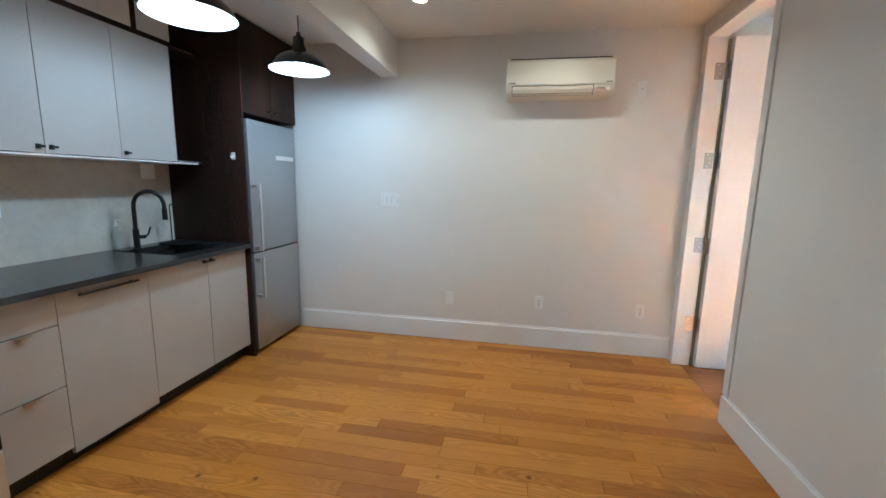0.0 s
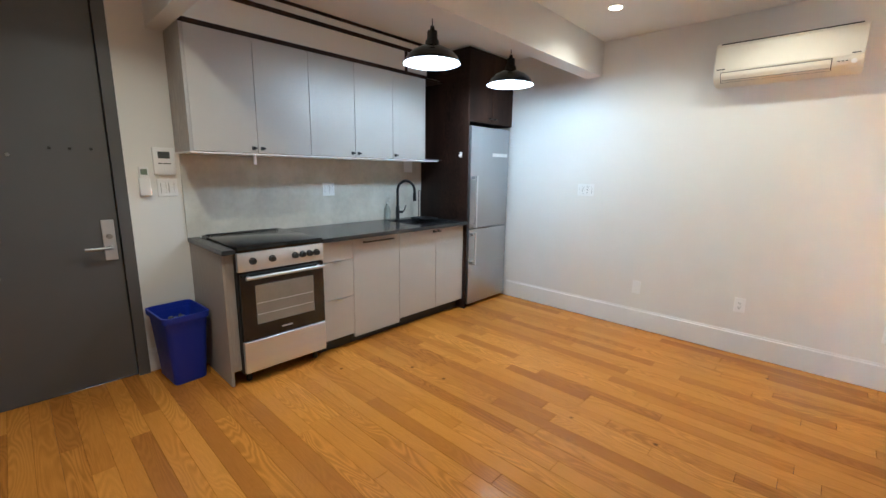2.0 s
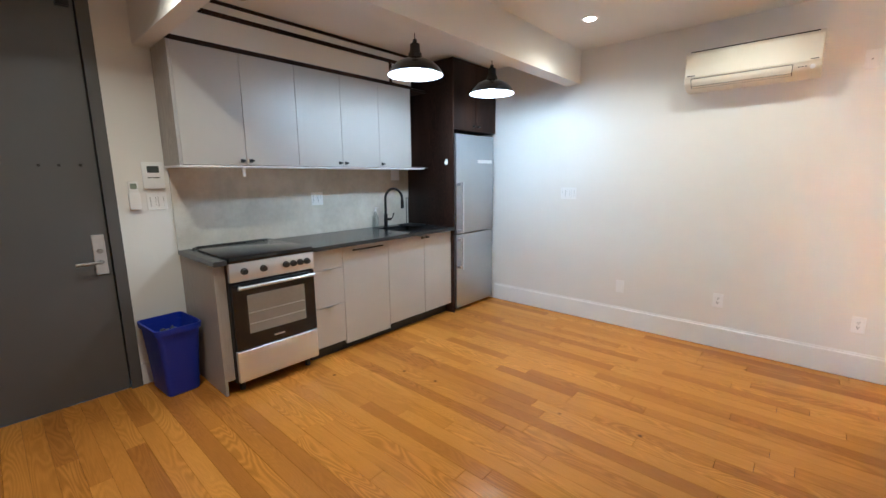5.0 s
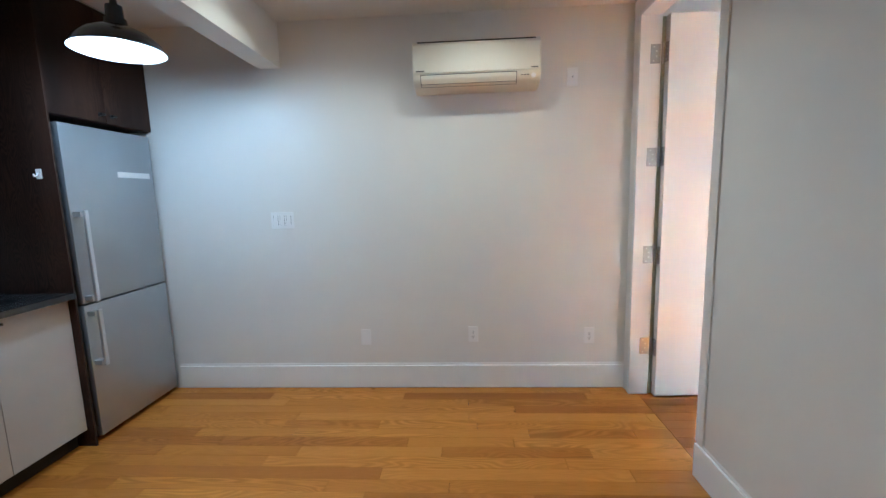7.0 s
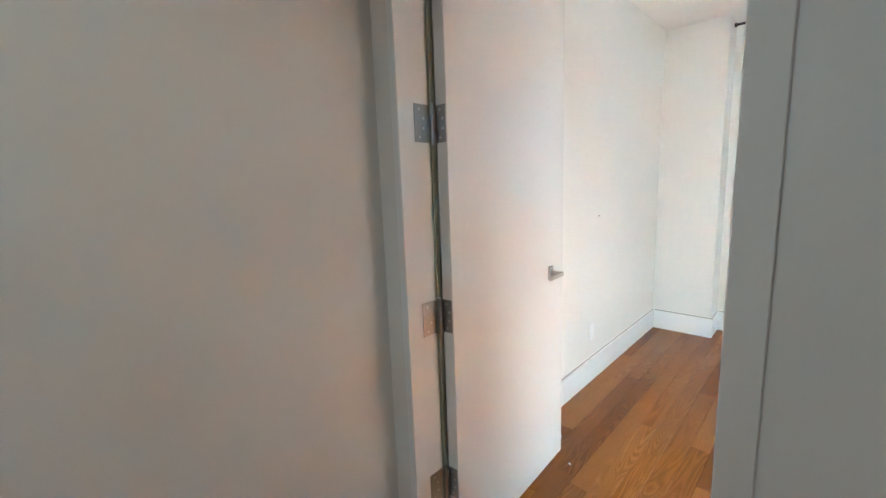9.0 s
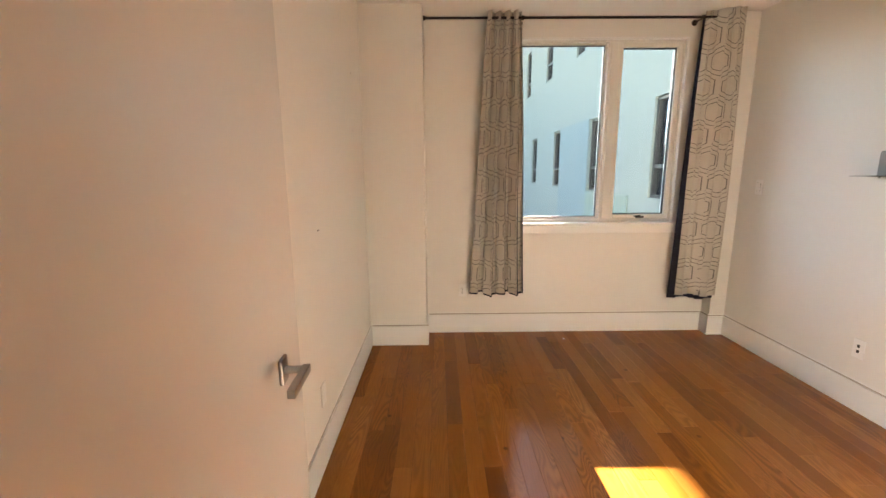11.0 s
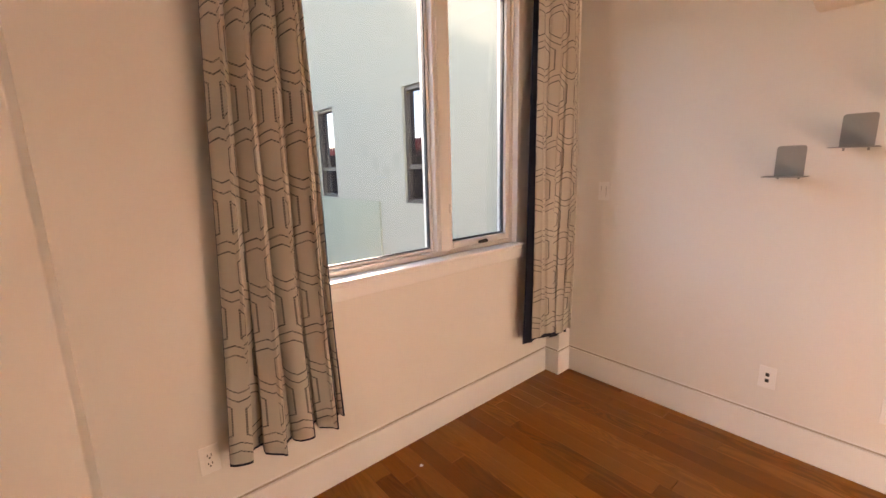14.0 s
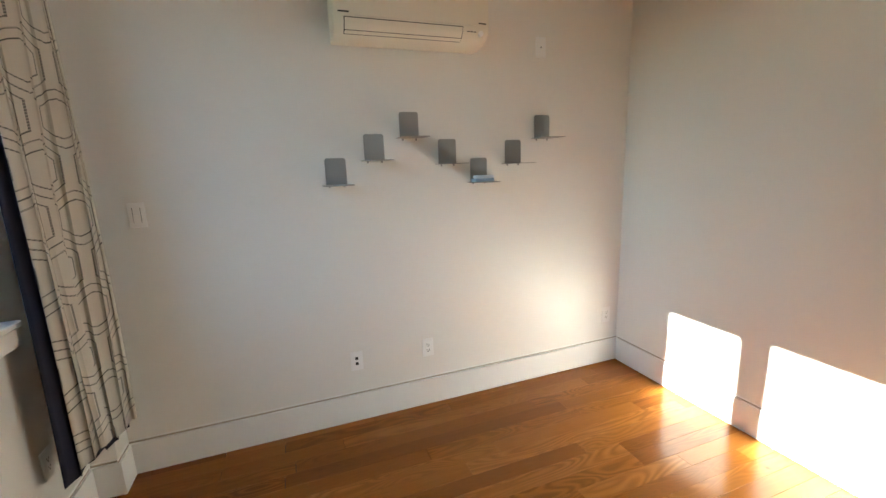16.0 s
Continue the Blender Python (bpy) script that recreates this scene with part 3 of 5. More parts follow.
# the range
rng = thing("range", pose(-3.58, -2.63, 0), "stainless electric range with black glass oven door", "range")
RY0, RY1, RF = -2.921, -2.335, -3.275
part("body", box(KX + 0.03, RF, RY0, RY1, 0.07, 0.885, 0.002), BLACKPLASTIC, rng)
for fy in (RY0 + 0.05, RY1 - 0.05):
    for fx in (KX + 0.1, RF - 0.06):
        part("foot", rod(bmesh.new(), (fx, fy, 0.0), (fx, fy, 0.07), 0.018), BLACKPLASTIC, rng)
part("cooktop", box(KX + 0.035, RF + 0.03, RY0 + 0.002, RY1 - 0.002, 0.8855, 0.925, 0.004, 2), HOB, rng)
part("cooktop_trim", boxes((KX + 0.03, KX + 0.05, RY0 + 0.03, RY1 - 0.03, 0.9252, 0.9275)), BLACKMETAL, rng)
panel = part("control_panel", box(RF + 0.0005, RF + 0.035, RY0, RY1, 0.765, 0.8845, 0.004, 2), STEEL, rng, "brushed stainless control panel")
for ky in (0.09, 0.215, 0.372, 0.425, 0.477, 0.529):
    bm = rod(bmesh.new(), (RF + 0.035, RY0 + ky, 0.828), (RF + 0.040, RY0 + ky, 0.828), 0.023, n=24)
    rod(bm, (RF + 0.040, RY0 + ky, 0.828), (RF + 0.062, RY0 + ky, 0.828), 0.0195, 0.017, n=24)
    bx(bm, RF + 0.060, RF + 0.0645, RY0 + ky - 0.003, RY0 + ky + 0.003, 0.812, 0.845)
    part("knob", bm, BLACKPLASTIC, panel)
odoor = part("oven_door", box(RF + 0.0005, RF + 0.030, RY0 + 0.006, RY1 - 0.002, 0.305, 0.755, 0.003), BLACKGLASS, rng)
part("window", box(RF + 0.0302, RF + 0.0315, RY0 + 0.095, RY1 - 0.085, 0.405, 0.665, 0.0004), OVENGLASS, odoor)
for k, zz in enumerate((0.47, 0.545)):
    bm = bmesh.new()
    bx(bm, RF + 0.0316, RF + 0.0322, RY0 + 0.10, RY1 - 0.095, zz - 0.0025, zz + 0.0025)
    part("rack", bm, STEEL, odoor)
bm = rod(bmesh.new(), (RF + 0.072, RY0 + 0.03, 0.728), (RF + 0.072, RY1 - 0.02, 0.728), 0.0115, n=18)
for hy in (RY0 + 0.055, RY1 - 0.045):
    rod(bm, (RF + 0.030, hy, 0.728), (RF + 0.072, hy, 0.728), 0.009)
part("handle", bm, STEEL, odoor)
part("badge", box(RF + 0.0302, RF + 0.031, -2.665, -2.590, 0.345, 0.355), STEEL, odoor)
part("drawer", box(RF + 0.0005, RF + 0.030, RY0 + 0.004, RY1 - 0.002, 0.085, 0.298, 0.004), STEEL, rng)

# base units
KB, KT = 0.105, 0.878


def base_body(name, y0, y1, label, group="base cabinets", top=0.879):
    u = thing(name, pose(-3.6, (y0 + y1) / 2, 0), label, "cabinet", group)
    part("body", box(KX + 0.014, BF - 0.022, y0 + 0.001, y1 - 0.001, 0.095, top), CAB, u)
    part("toe_kick", box(KX + 0.02, BF - 0.07, y0 + 0.0015, y1 - 0.0015, 0.0, 0.0945), KICK, u)
    return u


def edge_pull(parent, y, z):
    part("edge_pull", boxes((BF - 0.012, BF + 0.014, y - 0.032, y + 0.032, z, z + 0.003), (BF + 0.011, BF + 0.014, y - 0.032, y + 0.032, z - 0.010, z)), CHROME, parent)


dr = base_body("drawer_cabinet", -2.330, -2.045, "light grey drawer cabinet with three drawers")
for z0, z1 in ((0.722, KT), (0.424, 0.719), (KB, 0.421)):
    f = part("drawer_front", box(BF - 0.0215, BF, -2.3285, -2.0465, z0, z1 - 0.002, 0.0012), CAB, dr)
    edge_pull(f, -2.19, z1 - 0.0015)
dw = base_body("dishwasher", -2.045, -1.572, "panelled dishwasher with a long bar handle")
dw["category"] = "dishwasher"
f = part("door", box(BF - 0.0215, BF, -2.0435, -1.5735, KB - 0.035, KT - 0.002, 0.0012), CAB, dw)
bm = rod(bmesh.new(), (BF + 0.03, -1.965, 0.842), (BF + 0.03, -1.655, 0.842), 0.0065)
for hy in (-1.94, -1.68):
    rod(bm, (BF, hy, 0.842), (BF + 0.03, hy, 0.842), 0.005)
part("handle", bm, BRONZE, f)
sk = base_body("sink_cabinet", -1.572, -0.729, "light grey sink cabinet with two doors", top=0.695)
for y0, y1, ky in ((-1.5705, -1.1215, -1.150), (-1.1185, -0.7305, -1.090)):
    f = part("door", box(BF - 0.0215, BF, y0, y1, KB, KT - 0.002, 0.0012), CAB, sk)
    knob(f, BF, ky, 0.848)

wt = thing("worktop", pose(-3.58, -1.54, CT - 0.03), "black honed stone worktop with a sink cut-out", "worktop")


def holed_slab(xs, ys, z0, z1):
    """One slab over three by three fields, with the middle one cut out."""
    bm = bmesh.new()
    top = [[bm.verts.new((x, y, z1)) for y in ys] for x in xs]
    for a in range(3):
        for b in range(3):
            if (a, b) != (1, 1):
                bm.faces.new((top[a][b], top[a + 1][b], top[a + 1][b + 1], top[a][b + 1]))
    r = bmesh.ops.extrude_face_region(bm, geom=bm.faces[:])
    bmesh.ops.translate(bm, vec=(0, 0, z0 - z1), verts=[v for v in r["geom"] if isinstance(v, bmesh.types.BMVert)])
    return bm


part("slab", holed_slab((KX + 0.013, KX + 0.13, -3.385, -3.245), (-2.332, -1.300, -0.860, -0.730), 0.8815, CT), STONE, wt)
part("slab", boxes((KX + 0.013, -3.245, -3.004, -2.925, 0.8815, CT), bevel=0.002), STONE, wt)
sink = thing("sink", pose(-3.6, -1.08, CT - 0.2), "black undermount composite sink", "sink")
part("basin", boxes((-3.80, -3.385, -1.300, -0.860, 0.700, 0.712), (-3.812, -3.800, -1.310, -0.850, 0.700, 0.880), (-3.385, -3.373, -1.310, -0.850, 0.700, 0.880), (-3.80, -3.385, -1.312, -1.300, 0.700, 0.880), (-3.80, -3.385, -0.860, -0.848, 0.700, 0.880)), SINKBLACK, sink)
part("drain", rod(bmesh.new(), (-3.6, -1.08, 0.712), (-3.6, -1.08, 0.716), 0.045, n=24), STEEL, sink)
mat_rack = thing("drying_rack", pose(-3.72, -0.90, CT), "black rack lying over the sink edge", "dish rack")
bm = bmesh.new()
for k in range(7):
    rod(bm, (-3.83 + 0.035 * k, -0.955, CT + 0.008), (-3.83 + 0.035 * k, -0.775, CT + 0.008), 0.005, n=8)
for yy in (-0.955, -0.775):
    rod(bm, (-3.83, yy, CT + 0.006), (-3.62, yy, CT + 0.006), 0.006, n=8)
part("bars", bm, BLACKMETAL, mat_rack)
fc = thing("faucet", pose(-3.745, -1.215, CT), "matte black gooseneck kitchen faucet", "faucet")
FXX, FYY = -3.775, -1.185
bm = rod(bmesh.new(), (FXX, FYY, CT), (FXX, FYY, CT + 0.012), 0.028, n=24)
rod(bm, (FXX, FYY, CT + 0.012), (FXX, FYY, CT + 0.14), 0.019, n=24)
part("base", bm, BLACKMETAL, fc)
pts = [(FXX, FYY, CT + 0.13), (FXX, FYY, CT + 0.28)]
dx, dy = 0.72, 0.69
for k in range(0, 19):
    a = math.pi - k * math.radians(178) / 18
    pts.append((FXX + dx * 0.085 * (1 + math.cos(a)), FYY + dy * 0.085 * (1 + math.cos(a)), CT + 0.29 + 0.10 * math.sin(a)))
pts.append((pts[-1][0], pts[-1][1], CT + 0.25))
part("spout", sweep(bmesh.new(), pts, 0.0125, 14), BLACKMETAL, fc)
part("spray_head", rod(bmesh.new(), (pts[-1][0], pts[-1][1], CT + 0.275), (pts[-1][0], pts[-1][1], CT + 0.195), 0.0155, 0.017, n=18), BLACKMETAL, fc)
bm = rod(bmesh.new(), (FXX, FYY, CT + 0.085), (FXX + 0.035, FYY + 0.04, CT + 0.085), 0.013)
sweep(bm, [(FXX + 0.035, FYY + 0.04, CT + 0.085), (FXX + 0.045, FYY + 0.052, CT + 0.105), (FXX + 0.055, FYY + 0.062, CT + 0.15)], 0.006, 8)
part("lever", bm, BLACKMETAL, fc)
bt = thing("soap_bottle", pose(-3.82, -1.27, CT), "clear soap bottle standing behind the sink", "bottle")
part("bottle", lathe(bmesh.new(), [(0.0, 0.0), (0.030, 0.0), (0.033, 0.01), (0.033, 0.10), (0.026, 0.125), (0.012, 0.14), (0.012, 0.165), (0.0, 0.165)], (-3.84, -1.265, CT), 24), BOTTLE, bt)
bm = rod(bmesh.new(), (-3.84, -1.265, CT + 0.165), (-3.84, -1.265, CT + 0.185), 0.010)
sweep(bm, [(-3.84, -1.265, CT + 0.185), (-3.84, -1.265, CT + 0.205), (-3.815, -1.25, CT + 0.20)], 0.004, 8)
part("pump", bm, WHITEPLASTIC, bt)
th = thing("towel_holder", pose(-3.80, -0.86, CT), "upright black wire towel holder", "towel holder")
bm = rod(bmesh.new(), (-3.80, -0.86, CT), (-3.80, -0.86, CT + 0.01), 0.055, n=24)
part("base", bm, BLACKMETAL, th)
part("loop", sweep(bmesh.new(), [(-3.80, -0.875, CT + 0.005), (-3.80, -0.875, CT + 0.27), (-3.80, -0.872, CT + 0.283), (-3.80, -0.86, CT + 0.288), (-3.80, -0.848, CT + 0.283), (-3.80, -0.845, CT + 0.27), (-3.80, -0.845, CT + 0.005)], 0.004, 8), BLACKMETAL, th)

# wall units
UY = [-3.0 + 0.4045 * k for k in range(6)]


def wall_unit(edges, knobs):
    n = len(edges) - 1
    u = thing("wall_cabinet", pose(-3.75, (edges[0] + edges[-1]) / 2, UZ0), f"light grey handle-knob wall cabinet with {('one door', 'two doors')[n - 1]}", "cabinet", "wall cabinets")
    part("body", box(KX + 0.001, UF - 0.021, edges[0] + 0.001, edges[-1] - 0.001, UZ0 + 0.004, UZ1), CAB, u)
    for a, b, k in zip(edges, edges[1:], knobs):
        d = part("door", box(UF - 0.020, UF, a + 0.0015, b - 0.0015, UZ0 + 0.004, UZ1 - 0.001, 0.0012), CAB, u)
        knob(d, UF, k, UZ0 + 0.035)
    return u


first_unit = wall_unit(UY[0:3], (UY[1] - 0.03, UY[1] + 0.03))
part("side_panel", box(KX, UF + 0.001, UY[0] - 0.019, UY[0] - 0.0005, UZ0, UZ1), CABEND, first_unit)
wall_unit(UY[2:5], (UY[3] - 0.03, UY[3] + 0.03))
wall_unit(UY[4:6], (UY[4] + 0.03,))
part("strip", box(KX + 0.0125, UF + 0.006, UY[0] - 0.019, -0.80, UZ0 - 0.010, UZ0 - 0.0005), WHITEPLASTIC, thing("light_rail", pose(-3.76, -1.9, UZ0), "thin white strip under the wall cabinets", "light rail"))
niche = thing("open_shelf", pose(-3.76, -0.86, UZ0), "open dark wood shelf beside the tall cabinet", "shelf")
part("shell", boxes((KX + 0.001, KX + 0.015, -0.976, -0.729, UZ0, 2.27), (KX + 0.015, UF - 0.01, -0.976, -0.962, UZ0, 2.27), (KX + 0.015, UF - 0.01, -0.962, -0.729, UZ0, UZ0 + 0.016), (KX + 0.015, UF - 0.01, -0.962, -0.729, 2.254, 2.27)), DARKWOOD, niche)
part("edging", box(UF - 0.009, UF - 0.002, -0.975, -0.78, UZ0 + 0.0, UZ0 + 0.012), CHROME, niche)
# dark slatted frame over the wall units
fr = thing("top_frame", pose(-3.7, -1.9, UZ1), "black wooden frame above the wall cabinets", "frame")
part("rail", box(UF - 0.018, UF + 0.002, -3.018, -0.955, UZ1 + 0.0005, UZ1 + 0.030, 0.001), DARKWOOD, fr)
part("rail", box(UF - 0.018, UF + 0.002, -3.018, -0.955, 2.453, 2.482, 0.001), DARKWOOD, fr)
part("post", box(UF - 0.018, UF + 0.002, -1.235, -1.205, UZ1 + 0.0305, 2.4525), DARKWOOD, fr)
part("infill", box(UF - 0.010, UF - 0.006, -3.017, -0.957, UZ1 + 0.031, 2.452), CEIL, fr)
part("top_board", box(KX + 0.001, UF - 0.0185, -3.018, -0.76, UZ1 + 0.001, UZ1 + 0.02), CAB, fr)
part("upper_infill", box(UF - 0.010, UF - 0.006, -3.017, -0.957, 2.4825, 2.532), CEIL, fr)
part("rail", box(UF - 0.018, UF + 0.002, -3.018, -0.955, 2.533, LZ - 0.0005, 0.001), DARKWOOD, fr)
# tall housing round the fridge
tall = thing("tall_cabinet", pose(-3.6, -0.38, 0), "dark wood housing over and beside the fridge", "cabinet")
part("side", box(KX + 0.001, -3.262, -0.727, -0.715, 0.0, 2.54, 0.001), DARKWOOD, tall)
part("top_box", box(KX + 0.001, -3.285, -0.7145, -0.003, 1.875, 2.54), DARKWOOD, tall)
for y0, y1, ky in ((-0.714, -0.361, -0.400), (-0.358, -0.004, -0.320)):
    d = part("door", box(-3.2845, -3.265, y0, y1, 1.878, 2.538, 0.001), DARKWOOD, tall)
    knob(d, -3.265, ky, 1.925)
hook = thing("adhesive_hook", pose(-3.346, -0.729, 1.56), "small white adhesive hook on dark wood", "hook")
part("plate", box(-3.368, -3.336, -0.7335, -0.7268, 1.535, 1.588, 0.002), WHITEPLASTIC, hook)
part("hook", sweep(bmesh.new(), [(-3.352, -0.7335, 1.565), (-3.352, -0.743, 1.55), (-3.352, -0.755, 1.548), (-3.352, -0.760, 1.56)], 0.005, 8), WHITEPLASTIC, hook)
fg = thing("fridge", pose(-3.55, -0.37, 0), "stainless steel fridge freezer with bar handles", "fridge")
part("body", box(KX + 0.03, -3.325, -0.675, -0.045, 0.03, 1.835, 0.004), BLACKPLASTIC, fg)
for z0, z1, hz0, hz1 in ((0.832, 1.838, 0.842, 1.362), (0.035, 0.822, 0.46, 0.795)):
    d = part("door", box(-3.324, -3.262, -0.680, -0.040, z0, z1, 0.004, 2), FRIDGE, fg)
    bm = boxes((-3.218, -3.200, -0.655, -0.631, hz0, hz1), bevel=0.003)
    bx(bm, -3.262, -3.216, -0.667, -0.631, hz1 - 0.035, hz1 - 0.008)
    bx(bm, -3.262, -3.216, -0.667, -0.631, hz0 + 0.008, hz0 + 0.035)
    part("handle", bm, STEEL, d)
    if z0 > 0.5:
        part("display", box(-3.2615, -3.258, -0.335, -0.075, 1.555, 1.590, 0.001), WHITEPLASTIC, d, "pale grey badge strip")
part("plinth", box(-3.40, -3.335, -0.67, -0.05, 0.0, 0.0295), BLACKPLASTIC, fg)


# pendant lamps
def pendant(x, y, z=2.115, k=1.42):
    p = thing("pendant_lamp", pose(x, y, z), "black enamel dome pendant lamp, lit", "pendant lamp", "kitchen pendants")

    def turned(rows, n=44):
        return lathe(bmesh.new(), [(r * k, h * k) for r, h in rows], n=n)

    shade = part("shade", turned([(0.022, 0.104), (0.032, 0.102), (0.036, 0.078), (0.060, 0.072), (0.095, 0.054), (0.122, 0.029), (0.135, 0.006), (0.139, 0.0), (0.136, 0.0)]), SHADEBLACK, p, local=True)
    part("lining", turned([(0.1358, 0.0005), (0.132, 0.006), (0.119, 0.027), (0.092, 0.050), (0.058, 0.067), (0.0, 0.0685)]), SHADEWHITE, shade, "white enamel inside", local=True)
    part("socket_cap", turned([(0.0, 0.168), (0.009, 0.166), (0.012, 0.150), (0.024, 0.144), (0.026, 0.104), (0.0, 0.1035)], 28), SHADEBLACK, p, local=True)
    bm = bmesh.new()
    bmesh.ops.create_uvsphere(bm, u_segments=20, v_segments=12, radius=0.036, matrix=Matrix.Translation((0, 0, 0.052)))
    part("bulb", bm, BULB, p, local=True)
    part("cord", rod(bmesh.new(), (0, 0, 0.166 * k), (0, 0, LZ - z - 0.02), 0.0035, n=8), BLACKMETAL, p, local=True)
    part("canopy", rod(bmesh.new(), (0, 0, LZ - z - 0.022), (0, 0, LZ - z), 0.055, n=28), BLACKMETAL, p, local=True)
    lamp("pendant_light", "POINT", pose(x, y, z + 0.008), BULB_POWER, BULB_COOL, radius=0.06)


pendant(-2.745, -1.745)
pendant(-2.735, -0.835)


def downlight(x, y, z, power=1.0):
    d = thing("downlight", pose(x, y, z), "small round recessed ceiling downlight, lit", "downlight", "ceiling downlights")
    part("trim", lathe(bmesh.new(), [(0.040, 0.0), (0.044, -0.006), (0.060, -0.004), (0.062, 0.0)], n=32), WHITEPLASTIC, d, local=True)
    part("lens", rod(bmesh.new(), (0, 0, -0.001), (0, 0, -0.004), 0.0395, n=32), CANLIT, d, local=True)
    lamp("downlight_light", "AREA", pose(x, y, z - 0.012), CAN_POWER * power, CAN_WARM, size=0.075, spread=radians(138))


# third is an added unseen fill; fourth, also unseen, is inferred near the entrance
for x, y, p in ((-1.943, -0.717, 0.52), (-1.00, -0.72, 0.75), (-1.95, -3.10, 0.6), (-2.85, -3.40, 1.0)):
    downlight(x, y, LZ, p)


# mini-split units
def split_unit(m, label, w=0.78):
    a = thing("air_conditioner", m, label, "air conditioner", "split units")
    h, d = 0.272, 0.20
    bm = bmesh.new()
    prof = [(0.0, 0.0), (-0.05, -0.002), (-0.13, 0.004), (-0.172, 0.022), (-0.192, 0.050), (-0.20, 0.085), (-0.197, 0.24), (-0.178, 0.262), (-0.14, h), (0.0, h)]
    ends = [[bm.verts.new((x, y, z)) for y, z in prof] for x in (-w / 2, w / 2)]
    for k in range(len(prof)):
        bm.faces.new((ends[0][k], ends[0][(k + 1) % len(prof)], ends[1][(k + 1) % len(prof)], ends[1][k]))
    bm.faces.new(ends[0][::-1])
    bm.faces.new(ends[1])
    bmesh.ops.bevel(bm, geom=[e for e in bm.edges if abs((e.verts[0].co - e.verts[1].co).x) < 1e-6], offset=0.007, segments=2, affect="EDGES", profile=0.5)
    part("body", bm, ACPLASTIC, a, local=True)
    bm = bmesh.new()
    front = [(-0.2025, 0.080), (-0.2045, 0.11), (-0.202, 0.235), (-0.192, 0.250), (-0.184, 0.250), (-0.191, 0.235), (-0.194, 0.11), (-0.193, 0.080)]
    ends = [[bm.verts.new((x, y, z)) for y, z in front] for x in (-w / 2 + 0.006, w / 2 - 0.006)]
    for k in range(len(front)):
        bm.faces.new((ends[0][k], ends[0][(k + 1) % 8], ends[1][(k + 1) % 8], ends[1][k]))
    bm.faces.new(ends[0][::-1])
    bm.faces.new(ends[1])
    pn = part("front_panel", bm, ACPLASTIC, a, local=True)
    part("logo_mark", box(-w / 2 + 0.02, -w / 2 + 0.07, -0.2055, -0.2032, 0.088, 0.094), SLOT, pn, local=True)
    part("logo_mark", box(w / 2 - 0.06, w / 2 - 0.02, -0.2055, -0.2032, 0.088, 0.093), SLOT, pn, local=True)
    part("intake_grille", box(-w / 2 + 0.03, w / 2 - 0.03, -0.187, -0.150, 0.254, 0.261), SLOT, a, local=True)
    # louvre set into the curved lower front
    def low(x0, x1, z0, z1, lift):
        b = bmesh.new()
        def yy(z):
            pz = [(0.0, -0.09), (0.004, -0.13), (0.022, -0.172), (0.050, -0.192), (0.085, -0.20)]
            for (za, ya), (zb, yb) in zip(pz, pz[1:]):
                if za <= z <= zb:
                    return ya + (yb - ya) * (z - za) / (zb - za)
            return -0.2
        rows = [z0 + (z1 - z0) * k / 5 for k in range(6)]
        vs = [[b.verts.new((x, yy(z) - l, z - l * 0.6)) for l in (lift, lift - 0.003)] for z in rows for x in (x0, x1)]
        for k in range(5):
            i = 2 * k
            b.faces.new((vs[i][0], vs[i + 1][0], vs[i + 3][0], vs[i + 2][0]))
            b.faces.new((vs[i][1], vs[i + 2][1], vs[i + 3][1], vs[i + 1][1]))
        return b
    part("outlet_gap", low(-w / 2 + 0.045, w / 2 - 0.145, 0.012, 0.074, 0.003), SLOT, a, local=True)
    lv = part("louvre", low(-w / 2 + 0.049, w / 2 - 0.149, 0.026, 0.071, 0.0065), ACPLASTIC, a, local=True)
    part("lower_louvre", low(-w / 2 + 0.049, w / 2 - 0.149, 0.014, 0.023, 0.0065), ACPLASTIC, a, local=True)
    part("sensor", rod(bmesh.new(), (w / 2 - 0.045, -0.180, 0.048), (w / 2 - 0.045, -0.197, 0.046), 0.014, n=18), WHITEPLASTIC, a, local=True)
    for k in range(3):
        part("indicator", box(w / 2 - 0.12 + 0.018 * k, w / 2 - 0.108 + 0.018 * k, -0.196, -0.186, 0.050, 0.054), SLOT, a, local=True)
    return a


split_unit(pose(-1.010, 0.0, 2.048) @ Matrix.Diagonal((1, 1, 1.035, 1)), "aged white wall-mounted air conditioner above bare wall")
split_unit(pose(1.845, BS, 2.075, 0, 0, 180), "aged white wall-mounted air conditioner above the shelves")


